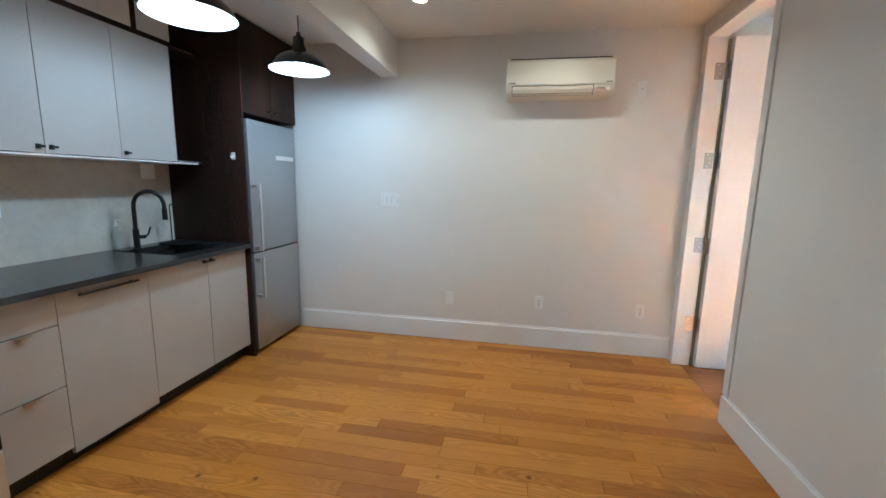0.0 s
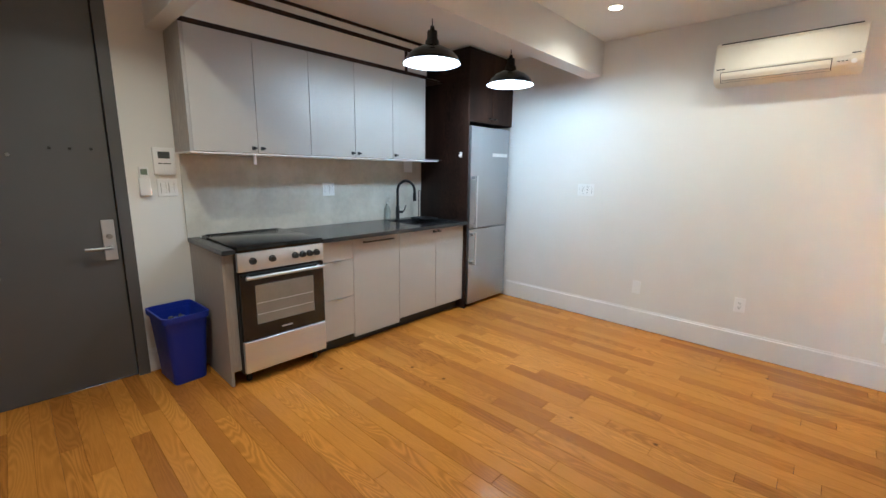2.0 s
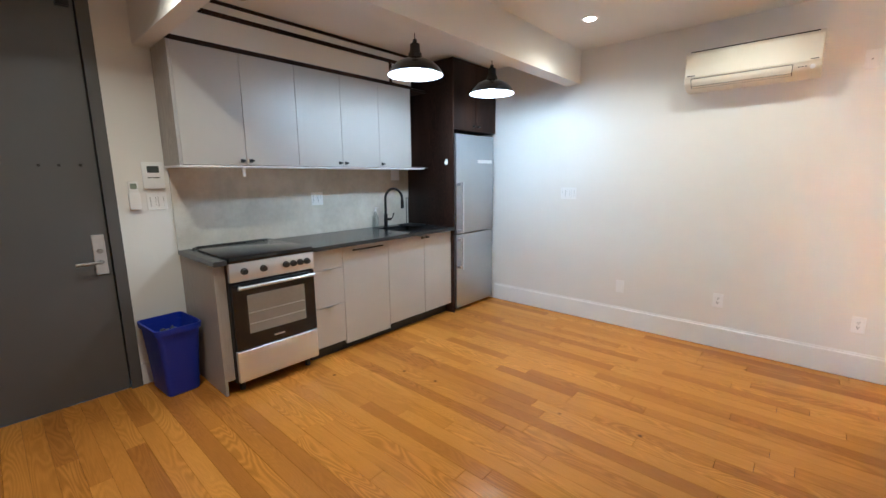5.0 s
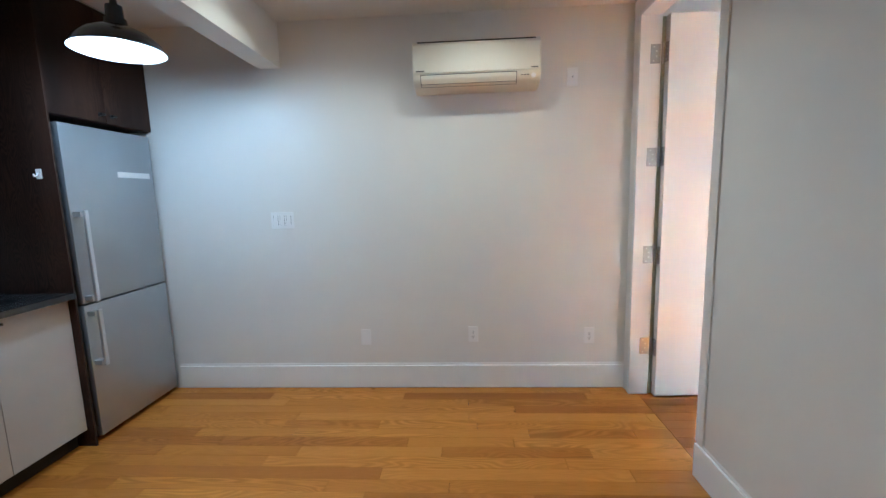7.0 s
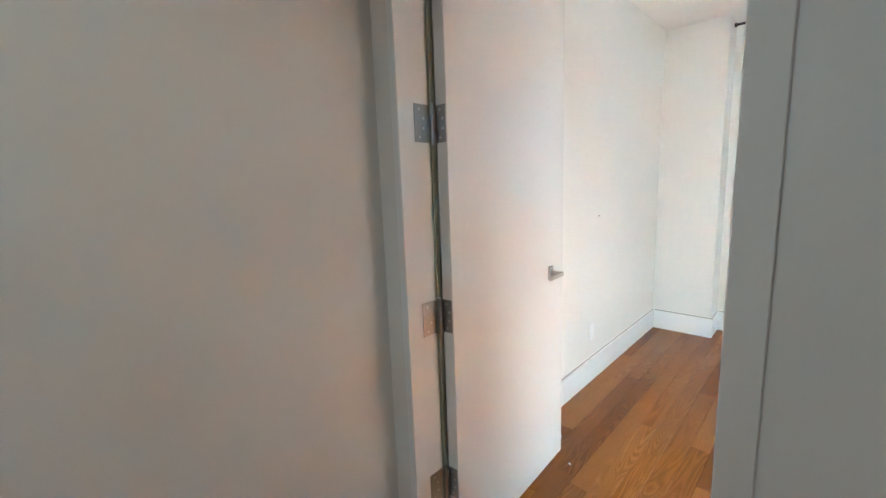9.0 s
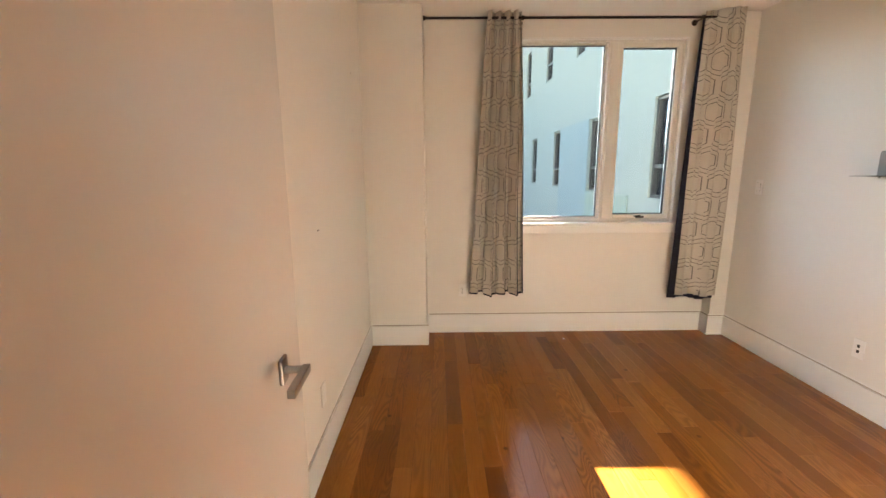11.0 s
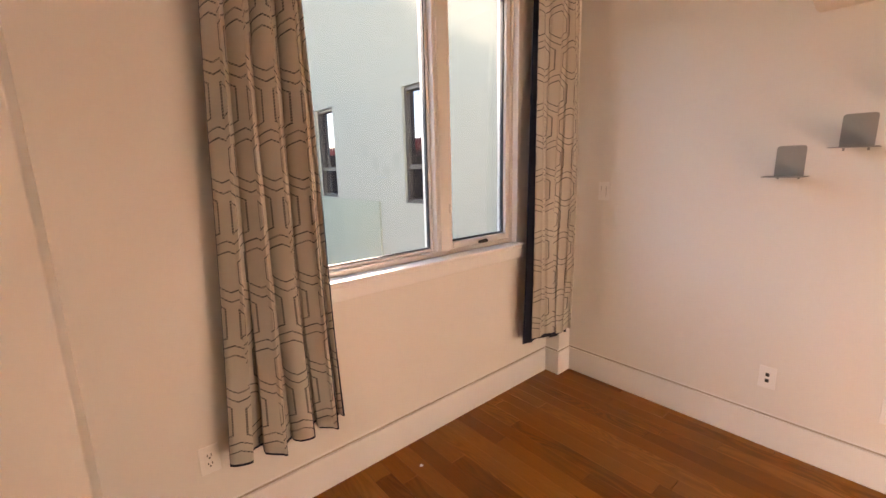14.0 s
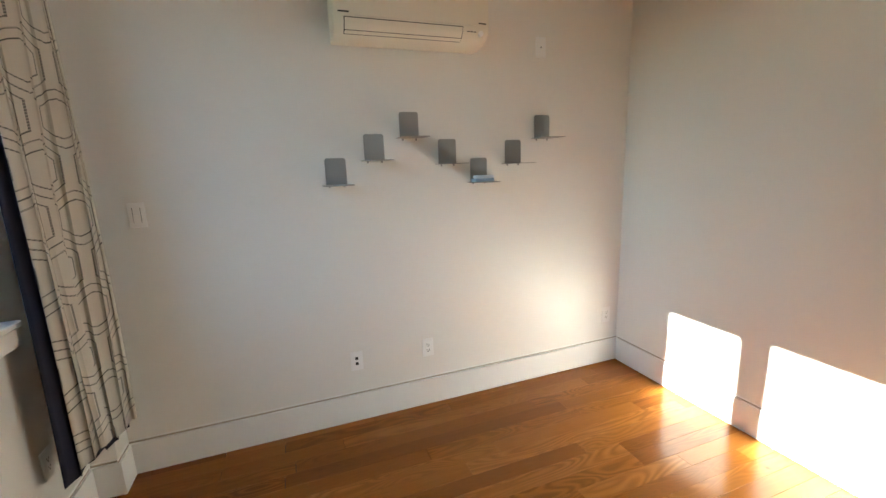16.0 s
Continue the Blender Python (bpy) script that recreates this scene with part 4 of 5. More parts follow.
# plates on the walls
def plate_at(m, kind, label, gangs=1, name="outlet"):
    """A wall plate; local -y faces the room."""
    p = thing(name, m, label, "switch" if kind == "switch" else "outlet", "wall plates")
    w = 0.070 + 0.046 * (gangs - 1)
    b = part("plate", box(-w / 2, w / 2, -0.006, 0.0, -0.0575, 0.0575, 0.002), WHITEPLASTIC, p, local=True)
    for g in range(gangs):
        cx = (g - (gangs - 1) / 2) * 0.046
        if kind == "outlet":
            ins = part("insert", box(cx - 0.0165, cx + 0.0165, -0.0075, -0.0061, -0.033, 0.033, 0.0006), WHITEPLASTIC, b, local=True)
            for zz in (-0.017, 0.017):
                part("slots", boxes((cx - 0.0080, cx - 0.0050, -0.0078, -0.0074, zz - 0.002, zz + 0.008), (cx + 0.0050, cx + 0.0080, -0.0078, -0.0074, zz - 0.002, zz + 0.008), (cx - 0.003, cx + 0.003, -0.0078, -0.0074, zz - 0.011, zz - 0.005)), SLOT, b, local=True)
        elif kind == "jack":
            for zz in (-0.016, 0.016):
                part("jack", box(cx - 0.008, cx + 0.008, -0.0085, -0.0061, zz - 0.009, zz + 0.009, 0.001), SLOT, b, local=True)
        elif kind == "cable":
            part("jack", rod(bmesh.new(), (cx, -0.0061, 0), (cx, -0.010, 0), 0.0048, n=12), CHROME, b, local=True)
        elif kind == "blank":
            part("insert", box(cx - 0.0165, cx + 0.0165, -0.0072, -0.0061, -0.033, 0.033, 0.0006), WHITEPLASTIC, b, local=True)
        else:
            fr_ = part("rocker", boxes((cx - 0.0145, cx + 0.0145, -0.0115, -0.0061, -0.031, 0.0), (cx - 0.0145, cx + 0.0145, -0.0090, -0.0061, 0.0, 0.031), bevel=0.0012), WHITEPLASTIC, b, local=True)
            part("rocker_gap", boxes((cx - 0.0165, cx - 0.0148, -0.0064, -0.0058, -0.033, 0.033), (cx + 0.0148, cx + 0.0165, -0.0064, -0.0058, -0.033, 0.033)), SLOT, b, local=True)
    return p


plate_at(pose(-1.832, 0, 0.385), "blank", "white single wall plate above the baseboard")
plate_at(pose(-1.058, 0, 0.400), "outlet", "white duplex outlet above the baseboard")
plate_at(pose(-0.246, 0, 0.385), "outlet", "white duplex outlet near the doorway")
plate_at(pose(-2.381, 0, 1.243), "switch", "white three-gang rocker switch plate", 3, "light_switch")
plate_at(pose(-0.385, 0, 2.125), "cable", "small white cable outlet beside the air conditioner")
plate_at(pose(KX + 0.012, -1.866, 1.23, 0, 0, 90), "switch", "white double switch on the backsplash", 2, "light_switch")
plate_at(pose(KX, -3.087, 1.265, 0, 0, 90), "switch", "white double rocker switch beside the entrance", 2, "light_switch")
plate_at(pose(KX + 0.012, -0.92, 1.44, 0, 0, 90), "blank", "grey double cover plate on the backsplash", 2, "cover_plate")
plate_at(pose(2.235, BS, 0.378, 0, 0, 180), "jack", "white data outlet above the baseboard")
plate_at(pose(1.802, BS, 0.378, 0, 0, 180), "outlet", "white duplex outlet on the bedroom wall")
plate_at(pose(0.436, BS, 0.367, 0, 0, 180), "outlet", "white duplex outlet near the sunlit corner")
plate_at(pose(3.165, BS, 1.294, 0, 0, 180), "switch", "white single rocker switch by the window", 1, "light_switch")
plate_at(pose(1.015, BS, 2.135, 0, 0, 180), "cable", "white cable outlet beside the air conditioner")
plate_at(pose(BE, -0.687, 0.395, 0, 0, -90), "outlet", "white duplex outlet under the curtain")
plate_at(pose(BE, -2.560, 0.40, 0, 0, -90), "outlet", "white outlet half hidden by the curtain")
plate_at(pose(1.83, BN, 0.36), "blank", "white wall plate near the open door")

tm = thing("intercom", pose(KX, -3.093, 1.44, 0, 0, 90), "white wall intercom with a small dark screen", "intercom")
b = part("case", box(-0.062, 0.062, -0.022, 0.0, -0.088, 0.088, 0.005, 2), WHITEPLASTIC, tm, local=True)
part("screen", box(-0.034, 0.034, -0.0235, -0.0221, 0.018, 0.062), GREYSCREEN, b, local=True)
part("button", rod(bmesh.new(), (0.004, -0.022, -0.055), (0.004, -0.026, -0.055), 0.009), WHITEPLASTIC, b, local=True)
part("keys", boxes((-0.035, -0.012, -0.0235, -0.0221, -0.018, -0.012), (-0.006, 0.035, -0.0235, -0.0221, -0.018, -0.012)), SLOT, b, local=True)
rm = thing("remote_control", pose(KX, -3.214, 1.31, 0, 0, 90), "white remote control in a wall holder", "remote control")
b = part("holder", box(-0.031, 0.031, -0.030, 0.0, -0.093, 0.020, 0.004, 2), WHITEPLASTIC, rm, local=True)
r = part("remote", box(-0.026, 0.026, -0.026, -0.004, -0.02, 0.092, 0.004, 2), WHITEPLASTIC, rm, local=True)
part("screen", box(-0.018, 0.018, -0.0272, -0.0261, 0.042, 0.078), LCDGREEN, r, local=True)
tag = thing("pull_tag", pose(-3.62, -2.61, UZ0), "small white tag hanging under a wall cabinet", "tag")
part("tag", box(-3.632, -3.622, -2.622, -2.600, UZ0 - 0.075, UZ0 - 0.0105, 0.004, 2), WHITEPLASTIC, tag)

# recycling bin
bn = thing("recycling_bin", pose(-3.70, -3.16, 0), "blue plastic recycling bin beside the cabinets", "bin")


def rounded(w, d, r, z, n=6):
    pts = []
    for cx, cy, a0 in ((w / 2 - r, d / 2 - r, 0), (-w / 2 + r, d / 2 - r, 90), (-w / 2 + r, -d / 2 + r, 180), (w / 2 - r, -d / 2 + r, 270)):
        for k in range(n + 1):
            a = radians(a0 + 90 * k / n)
            pts.append((cx + r * math.cos(a), cy + r * math.sin(a), z))
    return pts


def loft(rows):
    bm = bmesh.new()
    rings = [[bm.verts.new(p) for p in row] for row in rows]
    for a, c in zip(rings, rings[1:]):
        for k in range(len(a)):
            bm.faces.new((a[k], a[(k + 1) % len(a)], c[(k + 1) % len(a)], c[k]))
    bm.faces.new(rings[0][::-1])
    bm.faces.new(rings[-1])
    return bm


rows = [rounded(0.275, 0.185, 0.03, 0.0), rounded(0.285, 0.195, 0.03, 0.006), rounded(0.335, 0.245, 0.035, 0.36), rounded(0.340, 0.250, 0.035, 0.385), rounded(0.368, 0.275, 0.04, 0.387), rounded(0.372, 0.280, 0.04, 0.420), rounded(0.352, 0.260, 0.035, 0.421), rounded(0.330, 0.240, 0.03, 0.34), rounded(0.275, 0.185, 0.025, 0.02)]
body = part("body", loft(rows), BLUE, bn, local=True)
part("contents", loft([rounded(0.29, 0.20, 0.03, 0.22), rounded(0.31, 0.22, 0.03, 0.30)]), CANS, bn, local=True)
random.seed(5)
for k in range(7):
    bm = bmesh.new()
    bmesh.ops.create_icosphere(bm, subdivisions=2, radius=0.035)
    for v in bm.verts:
        v.co *= 0.75 + 0.5 * noise.noise(v.co * 40 + Vector((k, 0, 0)))
        v.co += Vector((random.uniform(0, 0.001) - 0.11 + 0.037 * k, 0.05 * math.sin(k * 2.3), 0.325 + 0.012 * math.sin(k * 1.7)))
    part("crumpled_wrap", bm, CANS, bn, local=True)
bn.matrix_basis = pose(-3.725, -3.155, 0, 0, 0, 4) @ Matrix.Diagonal((1, 1, 1.12, 1))

tape = thing("ceiling_tape", pose(-3.05, -2.6, LZ), "brown paper tape stuck to the kitchen ceiling", "tape")
TAPE_AT = (-3.43, -2.60)

# ---- bedroom things ----


def hex_cloth():
    """Beige cloth with stitched double hexagon lines, laid out by the cloth's own width and height in metres."""
    m = bpy.data.materials.new("hexagon_curtain_cloth")
    m.use_nodes = True
    t = m.node_tree
    b = t.nodes["Principled BSDF"]
    b.inputs["Roughness"].default_value = 0.9
    b.inputs["Sheen Weight"].default_value = 0.2
    uv = t.nodes.new("ShaderNodeUVMap")
    uv.uv_map = "cloth"

    def vm(op, a, c=None, scale=None):
        n = t.nodes.new("ShaderNodeVectorMath")
        n.operation = op
        t.links.new(a, n.inputs[0])
        if c is not None:
            if isinstance(c, tuple):
                n.inputs[1].default_value = c
            else:
                t.links.new(c, n.inputs[1])
        return n

    def mm(op, a, c=None, d=None):
        n = t.nodes.new("ShaderNodeMath")
        n.operation = op
        for k, v in enumerate((a, c, d)):
            if v is None:
                continue
            if isinstance(v, (int, float)):
                n.inputs[k].default_value = v
            else:
                t.links.new(v, n.inputs[k])
        return n.outputs[0]

    R = (1.0, 1.7320508, 1.0)
    p = vm("MULTIPLY", uv.outputs[0], (1 / 0.235, 1 / 0.215, 0)).outputs[0]
    cells = []
    for shift in ((0, 0, 0), (0.5, 0.8660254, 0)):
        q = vm("SUBTRACT", p, shift).outputs[0]
        d = vm("DIVIDE", q, R).outputs[0]
        f = vm("FLOOR", vm("ADD", d, (0.5, 0.5, 0)).outputs[0]).outputs[0]
        q = vm("SUBTRACT", q, vm("MULTIPLY", f, R).outputs[0]).outputs[0]
        q = vm("ABSOLUTE", q).outputs[0]
        s = t.nodes.new("ShaderNodeSeparateXYZ")
        t.links.new(q, s.inputs[0])
        h = mm("MAXIMUM", s.outputs[0], mm("ADD", mm("MULTIPLY", s.outputs[0], 0.5), mm("MULTIPLY", s.outputs[1], 0.8660254)))
        cells.append(h)
    h = mm("MINIMUM", cells[0], cells[1])
    lines = None
    for r, w in ((0.29, 0.0125), (0.43, 0.0125)):
        k = mm("LESS_THAN", mm("ABSOLUTE", mm("SUBTRACT", h, r)), w)
        lines = k if lines is None else mm("MAXIMUM", lines, k)
    s2 = t.nodes.new("ShaderNodeSeparateXYZ")
    t.links.new(uv.outputs[0], s2.inputs[0])
    stitch = mm("GREATER_THAN", mm("SINE", mm("MULTIPLY", mm("ADD", s2.outputs[1], mm("MULTIPLY", s2.outputs[0], 0.5)), 620.0)), -0.35)
    lines = mm("MULTIPLY", lines, mm("ADD", mm("MULTIPLY", stitch, 0.55), 0.45))
    weave = node(t, "ShaderNodeTexNoise", Scale=420.0, Detail=2.0)
    t.links.new(uv.outputs[0], weave.inputs["Vector"])
    fade = node(t, "ShaderNodeTexNoise", Scale=3.0, Detail=3.0)
    t.links.new(uv.outputs[0], fade.inputs["Vector"])
    r = t.nodes.new("ShaderNodeValToRGB")
    r.color_ramp.elements[0].position, r.color_ramp.elements[1].position = 0.3, 0.7
    r.color_ramp.elements[0].color, r.color_ramp.elements[1].color = (0.50, 0.465, 0.41, 1), (0.59, 0.55, 0.49, 1)
    t.links.new(mm("ADD", mm("MULTIPLY", weave.outputs[0], 0.6), mm("MULTIPLY", fade.outputs[0], 0.4)), r.inputs[0])
    mx = t.nodes.new("ShaderNodeMix")
    mx.data_type = "RGBA"
    mx.inputs[7].default_value = (0.11, 0.105, 0.10, 1)
    t.links.new(lines, mx.inputs[0])
    t.links.new(r.outputs[0], mx.inputs[6])
    t.links.new(mx.outputs[2], b.inputs["Base Color"])
    bu = t.nodes.new("ShaderNodeBump")
    bu.inputs["Strength"].default_value, bu.inputs["Distance"].default_value = 0.25, 0.001
    t.links.new(weave.outputs[0], bu.inputs["Height"])
    t.links.new(bu.outputs[0], b.inputs["Normal"])
    return m


CLOTH = hex_cloth()
RODX, RODZ = 3.365, 2.575


def drape(y0t, y1t, y0b, y1b, folds, zb, zt, amp, seed, back=0.0, extra=(0.0, 0.0), drop=0.0, cloth_width=0.95, flat=0.0, lean=0.0, skew=0.0, slide=0.0):
    """A hanging sheet between the rod and its hem; top and hem reach from y0 to y1."""
    rnd = random.Random(seed)
    ph = [rnd.uniform(-0.6, 0.6) for _ in range(folds + 2)]
    bm = bmesh.new()
    uvl = bm.loops.layers.uv.new("cloth")
    cols, rws = folds * 14, 34
    grid = []
    for j in range(rws + 1):
        v = j / rws
        z = zt + (zb - drop - zt) * v
        row = []
        for i in range(cols + 1):
            u = i / cols
            k = u * folds
            w = math.sin(math.tau * k + 0.5 * math.sin(3.1 * v + ph[int(k) % len(ph)]) + 0.35 * ph[int(k + 0.5) % len(ph)])
            a = amp * (0.62 + 0.38 * math.sin(2.2 * v + ph[int(k) % len(ph)])) * (1 - flat * v)
            ya = (y0t + (y1t - y0t) * u) * (1 - v) + (y0b - extra[0] + (y1b + extra[1] - y0b + extra[0]) * u) * v
            yy = ya + 0.012 * math.cos(math.tau * k * 2 + ph[int(k) % len(ph)]) * (0.5 + v) + 0.008 * math.sin(5 * v + 4 * u + seed)
            xx = RODX + back + lean * v + skew * (1 - u) + a * w + 0.012 * math.sin(4 * v + 7 * u + seed)
            hem = 0.012 * math.sin(math.tau * k * 0.5 + seed) * v ** 6
            row.append((bm.verts.new((xx, yy, z + hem)), u * cloth_width + slide, -v * (zt - zb)))
        grid.append(row)
    for j in range(rws):
        for i in range(cols):
            q = (grid[j][i], grid[j][i + 1], grid[j + 1][i + 1], grid[j + 1][i])
            f = bm.faces.new([c[0] for c in q])
            for loop, c in zip(f.loops, q):
                loop[uvl].uv = (c[1], c[2])
    return bm


def curtain(y0t, y1t, y0b, y1b, folds, zb, amp, seed, inner, label, flat=0.0, width=1.3, lean=0.0, show=0.022, back=0.012, skew=0.0, drop=0.022, slide=0.0):
    c = thing("curtain", pose(RODX, (y0t + y1t) / 2, RODZ), label, "curtain", "bedroom curtains")
    cloth = part("cloth", drape(y0t, y1t, y0b, y1b, folds, zb, RODZ + 0.045, amp, seed, cloth_width=width, flat=flat, lean=lean, skew=skew, slide=slide), CLOTH, c)
    e = (show, 0.0) if inner < 0 else (0.0, show)
    lin = part("lining", drape(y0t, y1t, y0b, y1b, folds, zb, RODZ + 0.03, amp, seed, back=back, extra=e, drop=drop, flat=flat, lean=lean, skew=skew), NAVY, c, "navy blackout lining")
    for ob in (cloth, lin):
        md = ob.modifiers.new("thickness", "SOLIDIFY")
        md.thickness = 0.0025
    return c


curtain(-1.130, -0.880, -1.215, -0.750, 4, 0.405, 0.052, 3, -1, "beige hexagon-patterned curtain drawn aside in folds", width=0.94, show=0.014, drop=0.018, slide=0.030)
curtain(-2.800, -2.545, -2.800, -2.515, 3, 0.385, 0.014, 8, 1, "beige hexagon-patterned curtain hanging in the window corner", flat=0.3, width=0.40, lean=-0.01, show=0.048, back=0.034, skew=-0.10, drop=0.034)
rodt = thing("curtain_rod", pose(RODX, -1.5, RODZ), "thin dark metal curtain rod with ball ends", "curtain rod")
part("rod", rod(bmesh.new(), (RODX, -0.377, RODZ), (RODX, -2.66, RODZ), 0.0095), BRONZE, rodt)
bm = bmesh.new()
bmesh.ops.create_uvsphere(bm, u_segments=16, v_segments=10, radius=0.019, matrix=Matrix.Translation((RODX, -2.665, RODZ)))
part("finial", bm, BRONZE, rodt)
part("finial", rod(bmesh.new(), (RODX, -0.3765, RODZ), (RODX, -0.392, RODZ), 0.017), BRONZE, rodt)
for by in (-1.135, -2.52):
    bm = rod(bmesh.new(), (RODX - 0.004, by, RODZ - 0.004), (BE, by, RODZ - 0.004), 0.006)
    rod(bm, (BE - 0.006, by, RODZ - 0.004), (BE, by, RODZ - 0.004), 0.022)
    rod(bm, (RODX, by - 0.010, RODZ), (RODX, by + 0.010, RODZ), 0.015)
    part("bracket", bm, BRONZE, rodt)


# small L-shaped wall shelves; local -y faces the room
def small_shelf():
    s = thing("wall_shelf", None, "small grey bent-steel wall shelf", "shelf", "steel wall shelves")
    bm = bmesh.new()
    pts = []
    w, h, r = 0.108, 0.140, 0.014
    outline = [(-w / 2, 0.0), (w / 2, 0.0), (w / 2, h - r)]
    outline += [(w / 2 - r + r * math.cos(radians(a)), h - r + r * math.sin(radians(a))) for a in (30, 60, 90)]
    outline += [(-w / 2 + r + r * math.cos(radians(a)), h - r + r * math.sin(radians(a))) for a in (90, 120, 150, 180)]
    f = [bm.verts.new((x, -0.0035, z)) for x, z in outline]
    g = [bm.verts.new((x, -0.0005, z)) for x, z in outline]
    bm.faces.new(f)
    bm.faces.new(g[::-1])
    for k in range(len(f)):
        bm.faces.new((f[k], g[k], g[(k + 1) % len(f)], f[(k + 1) % len(f)]))
    part("back_plate", bm, SHELFGREY, s, local=True)
    bm = bmesh.new()
    d, w = 0.150, 0.150
    outline = [(-w / 2, -0.0036), (-w / 2, -d + r)]
    outline += [(-w / 2 + r - r * math.cos(radians(a)), -d + r - r * math.sin(radians(a))) for a in (30, 60, 90)]
    outline += [(w / 2 - r + r * math.sin(radians(a)), -d + r - r * math.cos(radians(a))) for a in (0, 30, 60, 90)]
    outline += [(w / 2, -0.0036)]
    f = [bm.verts.new((x, y, 0.003)) for x, y in outline]
    g = [bm.verts.new((x, y, 0.0)) for x, y in outline]
    bm.faces.new(f)
    bm.faces.new(g[::-1])
    for k in range(len(f)):
        bm.faces.new((f[k], g[k], g[(k + 1) % len(f)], f[(k + 1) % len(f)]))
    part("ledge", bm, SHELFGREY, s, local=True)
    for zz in (0.045, 0.105):
        part("screw", rod(bmesh.new(), (0, -0.0035, zz), (0, -0.006, zz), 0.005, n=12), SHELFGREY, s, local=True)
    for xx in (-0.038, 0.038):
        part("clip", box(xx - 0.004, xx + 0.004, -0.004, -0.0005, -0.012, -0.0002), SHELFGREY, s, local=True)
    return s


SHELVES = ((2.262, 1.385), (2.052, 1.505), (1.852, 1.620), (1.632, 1.475), (1.436, 1.365), (1.205, 1.465), (1.000, 1.610))
first = small_shelf()
for k, (sx, sz) in enumerate(SHELVES):
    m = pose(sx, BS, sz, 0, 0, 180)
    if k == 0:
        first.matrix_basis = m
    else:
        copy_thing(first, m)
pk = thing("packet", pose(1.425, BS + 0.06, 1.3685), "white and blue packet lying on a wall shelf", "packet")
part("lower_packet", box(1.376, 1.490, BS + 0.010, BS + 0.085, 1.3685, 1.386, 0.003), PACKBLUE, pk)
part("upper_packet", box(1.372, 1.480, BS + 0.014, BS + 0.080, 1.3862, 1.404, 0.004), SHELFWHITE, pk)

# nail marks and scraps
for nx, nz, ln in ((1.918, 1.156, 0.014), (2.829, 1.70, 0.006), (2.802, 1.325, 0.006), (2.843, 2.065, 0.006)):
    ob = part("nail_mark", box(nx - ln, nx + ln, BN - 0.0012, BN, nz - 0.0018, nz + 0.0018), SLOT, None)
    tagged(ob, "tiny dark nail mark in white paint", "mark", "nail marks")
for sx, sy, sr in ((1.10, -0.055, 0.016), (3.30, -1.55, 0.012), (0.93, -0.20, 0.008)):
    bm = bmesh.new()
    bmesh.ops.create_icosphere(bm, subdivisions=2, radius=sr)
    for v in bm.verts:
        v.co *= 0.7 + 0.6 * noise.noise(v.co * 90 + Vector((sx, 0, 0)))
        v.co.z = v.co.z * 0.5 + sr * 0.32
    ob = part("paper_scrap", bm, PAPER, None)
    ob.location = (sx, sy, 0.001)
    tagged(ob, "crumpled white paper scrap on the floor", "scrap", "floor scraps")

# tape on the kitchen ceiling
for (ax, ay, w, d, rz) in ((0, 0, 0.10, 0.07, 20), (0.10, 0.06, 0.09, 0.05, -25)):
    bm = box(-w / 2, w / 2, -d / 2, d / 2, -0.002, 0.0)
    bm.transform(pose(TAPE_AT[0] + ax, TAPE_AT[1] + ay, LZ - 0.0005, 0, 0, rz))
    part("strip", bm, CARD, tape)

# ---- outside ----
struct("ground", box(-400, 400, -400, 400, -7.2, -7.0), ASPHALT, "dark asphalt ground far below the window", "ground")
FY = -3.80
fb = thing("apartment_building", pose(12.0, FY - 4, -7), "pale mint rendered apartment building with dark windows", "building")
low = [(5.850, 6.510), (8.555, 9.225), (11.385, 12.085), (14.15, 14.85), (17.30, 18.05), (20.2, 20.9), (23.0, 23.7)]
high = [(7.10, 7.75), (9.80, 10.42), (12.55, 13.25), (15.40, 16.10), (18.2, 18.9), (21.4, 22.1)]


def wall_rows():
    rows = []
    rows.append((3.72, 30.0, FY - 0.3, FY, -7.0, 1.0))
    for (z0, z1, ws) in ((1.0, 2.525, low), (2.525, 4.08, []), (4.08, 5.60, high), (5.60, 8.5, [])):
        x = 3.72
        for a, c in ws:
            rows.append((x, a, FY - 0.3, FY, z0, z1))
            x = c
        rows.append((x, 30.0, FY - 0.3, FY, z0, z1))
    rows.append((29.7, 30.0, FY - 9, FY - 0.3, -7, 8.5))
    rows.append((3.72, 4.2, FY - 9, FY - 0.3, -7, 8.5))
    return rows


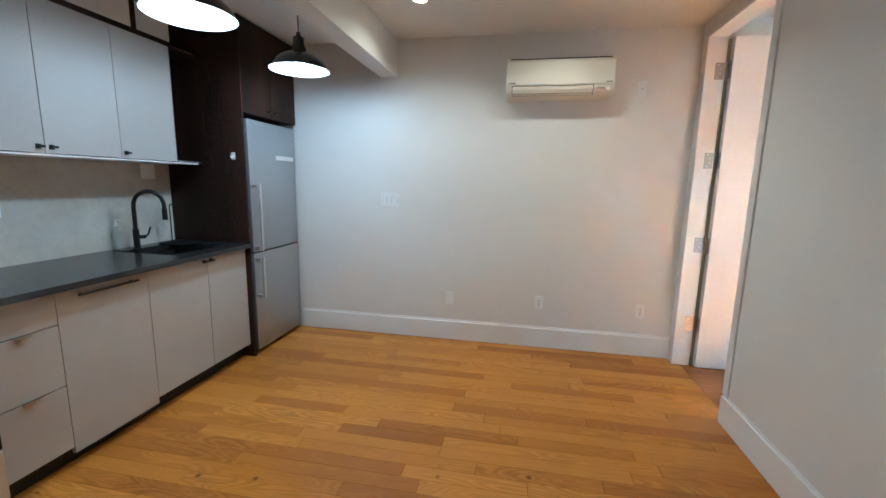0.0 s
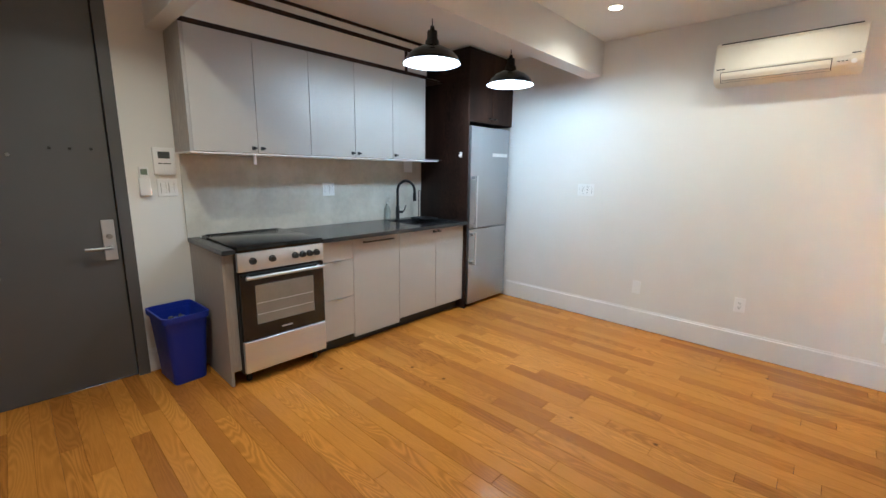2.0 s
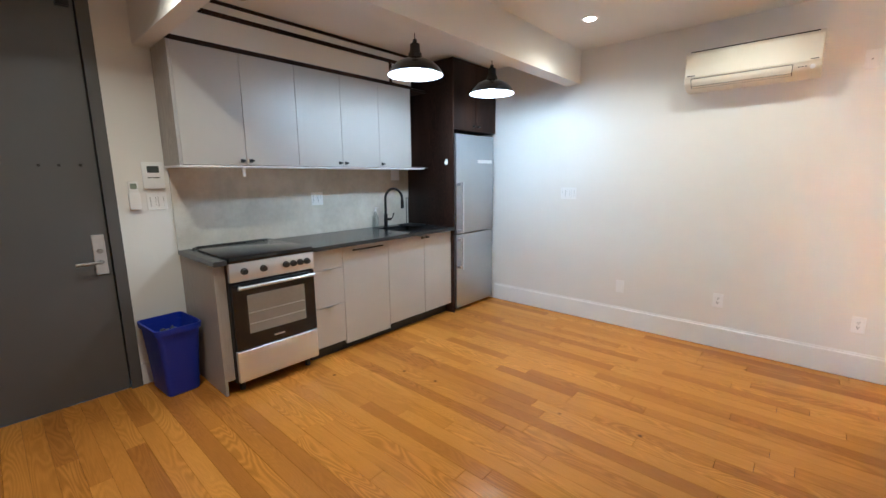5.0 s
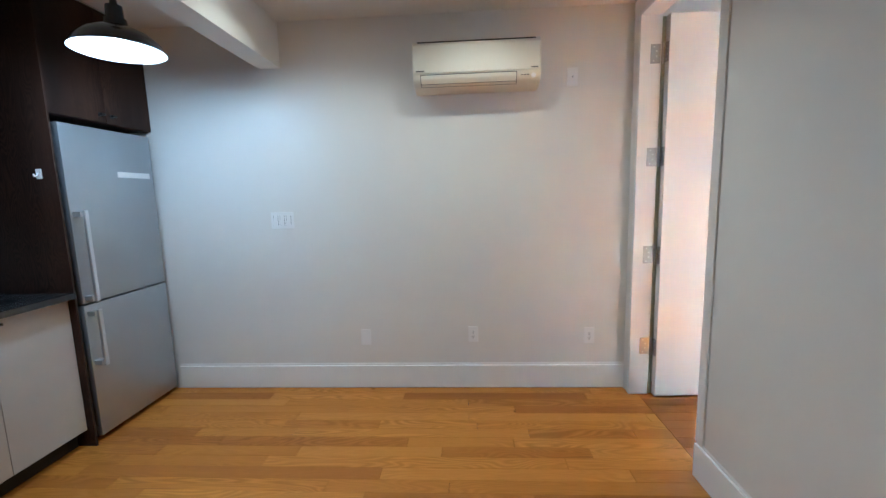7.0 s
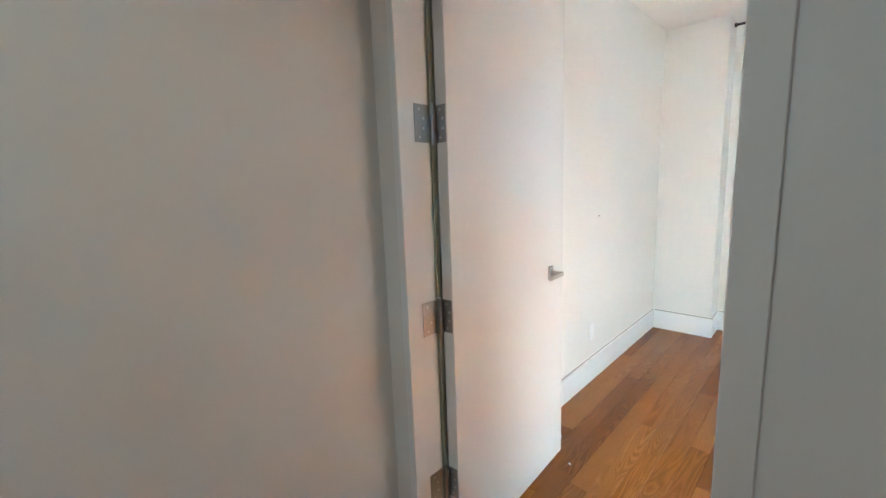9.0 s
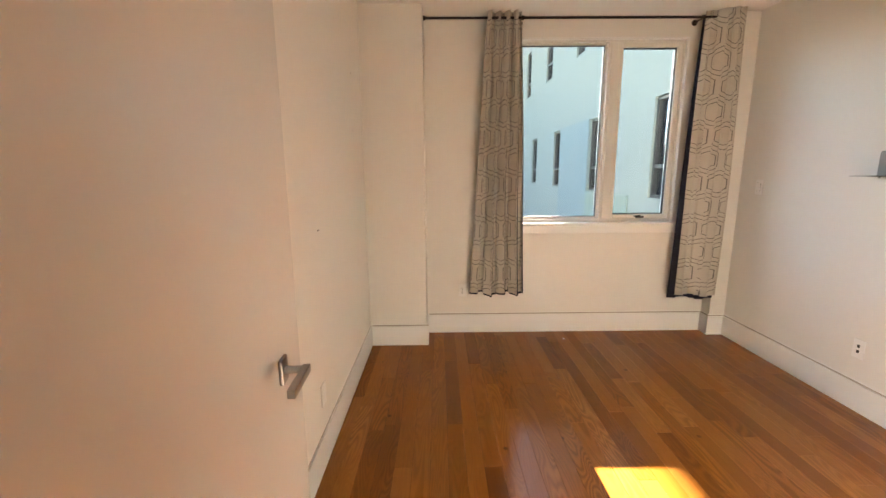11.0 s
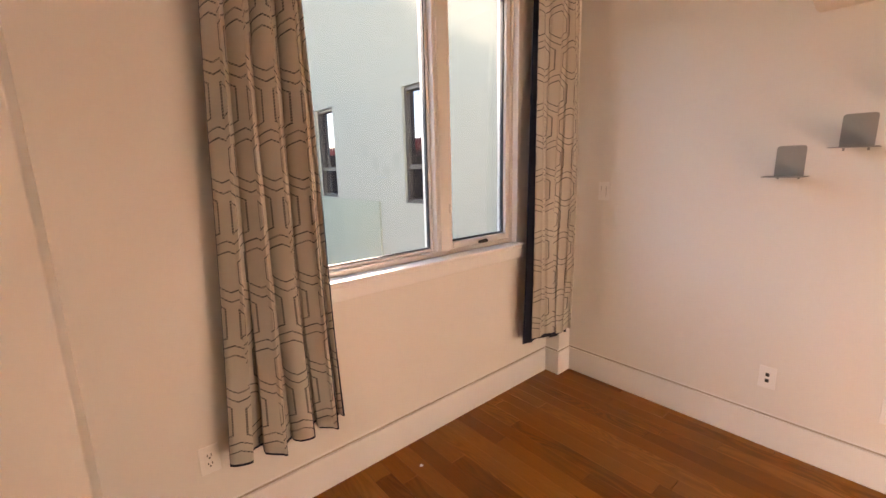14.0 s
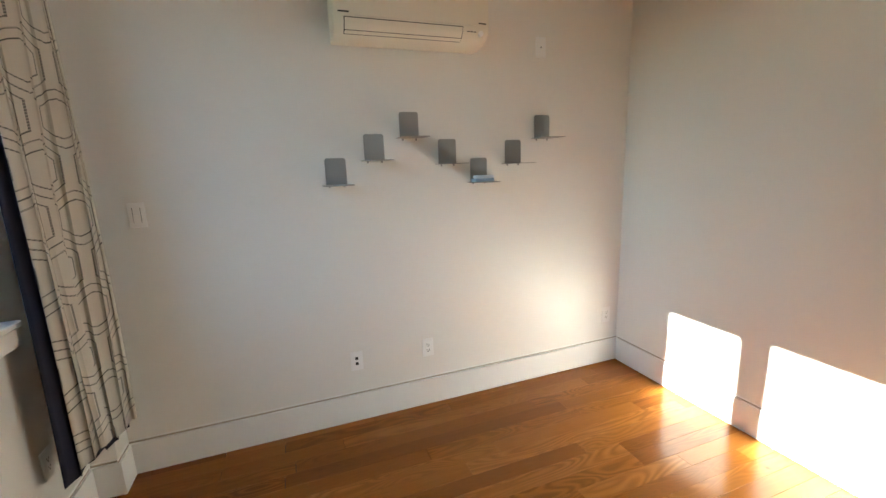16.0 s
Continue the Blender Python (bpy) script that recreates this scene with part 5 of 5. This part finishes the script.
part("wall", boxes(*wall_rows()), RENDER, fb)
part("roof", box(3.71, 30.1, FY - 9, FY + 0.05, 8.5, 8.7), RENDER, fb)
part("blue_panel", box(9.24, 11.37, FY + 0.001, FY + 0.03, -7, 2.54), RENDERBLUE, fb)
part("green_panel", box(7.17, 9.235, FY + 0.001, FY + 0.03, -7, 0.995), RENDERGREEN, fb)
for ws, z0, z1 in ((low, 1.0, 2.525), (high, 4.08, 5.60)):
    for a, c in ws:
        w = part("window", boxes((a, a + 0.05, FY - 0.14, FY - 0.04, z0, z1), (c - 0.05, c, FY - 0.14, FY - 0.04, z0, z1), (a + 0.05, c - 0.05, FY - 0.14, FY - 0.04, z0, z0 + 0.05), (a + 0.05, c - 0.05, FY - 0.14, FY - 0.04, z1 - 0.05, z1), (a + 0.05, c - 0.05, FY - 0.14, FY - 0.05, z0 + 0.46, z0 + 0.52)), FACADEFRAME, fb)
        part("pane", box(a + 0.05, c - 0.05, FY - 0.11, FY - 0.10, z0 + 0.05, z1 - 0.05), FACADEGLASS, w)
        # near-black sheet behind the pane, painted in for the unlit room
        part("dark_back", box(a - 0.0, c, FY - 0.29, FY - 0.25, z0, z1), SLOT, w)

# added block: its tall part keeps low sun off the bedroom floor
far = thing("end_building", pose(24, 1, -7), "shaded pale block added to cut the low sun and close the courtyard", "building")
part("wall", box(21.0, 27.0, -3.6, -1.0, -7.0, 12.05), RENDERBLUE, far)
part("low_wing", box(21.0, 27.0, -0.99, 14.0, -7.0, 2.2), DARKBRICK, far, "dark low wing")
row = thing("brick_building", pose(40, 19, -7), "low dark brick building with a red parapet", "building")
part("wall", box(0.0, 90.0, 17.0, 23.0, -7.0, 3.2), DARKBRICK, row)
part("parapet", box(-0.2, 90.2, 16.8, 23.2, 3.2, 4.3), BRICKRED, row)
for k in range(14):
    part("window", box(3.0 + 6.2 * k, 5.2 + 6.2 * k, 16.94, 17.02, 0.2, 2.2), FACADEGLASS, row)

# ---- floor boards, last ----
BOARD_W = 0.0889
board_meshes = {}


def board_mesh(length, oak):
    key = (length, oak.name)
    if key not in board_meshes:
        g = 0.0006
        board_meshes[key] = mesh_of("board", box(-length / 2 + g, length / 2 - g, -BOARD_W / 2 + 0.0004, BOARD_W / 2 - 0.0004, -0.018, 0.0, 0.0007), oak, False)
    return board_meshes[key]


def lay(parent, x0, x1, y0, y1, seed, oak):
    rnd = random.Random(seed)
    y = y1
    while y > y0 - BOARD_W:
        x = x0 - rnd.choice((0.0, 0.25, 0.5, 0.75))
        while x < x1:
            length = rnd.choice((0.6, 0.8, 0.95, 1.1, 1.25, 1.4, 1.6))
            a, c = max(x, x0), min(x + length, x1)
            ln = c - a
            if ln >= 0.03:
                ob = new("board", board_mesh(round(ln, 2), oak))
                ob.location = ((a + c) / 2, y - BOARD_W / 2, rnd.uniform(-0.0004, 0.0))
                ob.parent = parent
            x += length
        y -= BOARD_W


lay(FLOOR, KX - 0.02, 0.061, LY, 0.0, 11, OAK)
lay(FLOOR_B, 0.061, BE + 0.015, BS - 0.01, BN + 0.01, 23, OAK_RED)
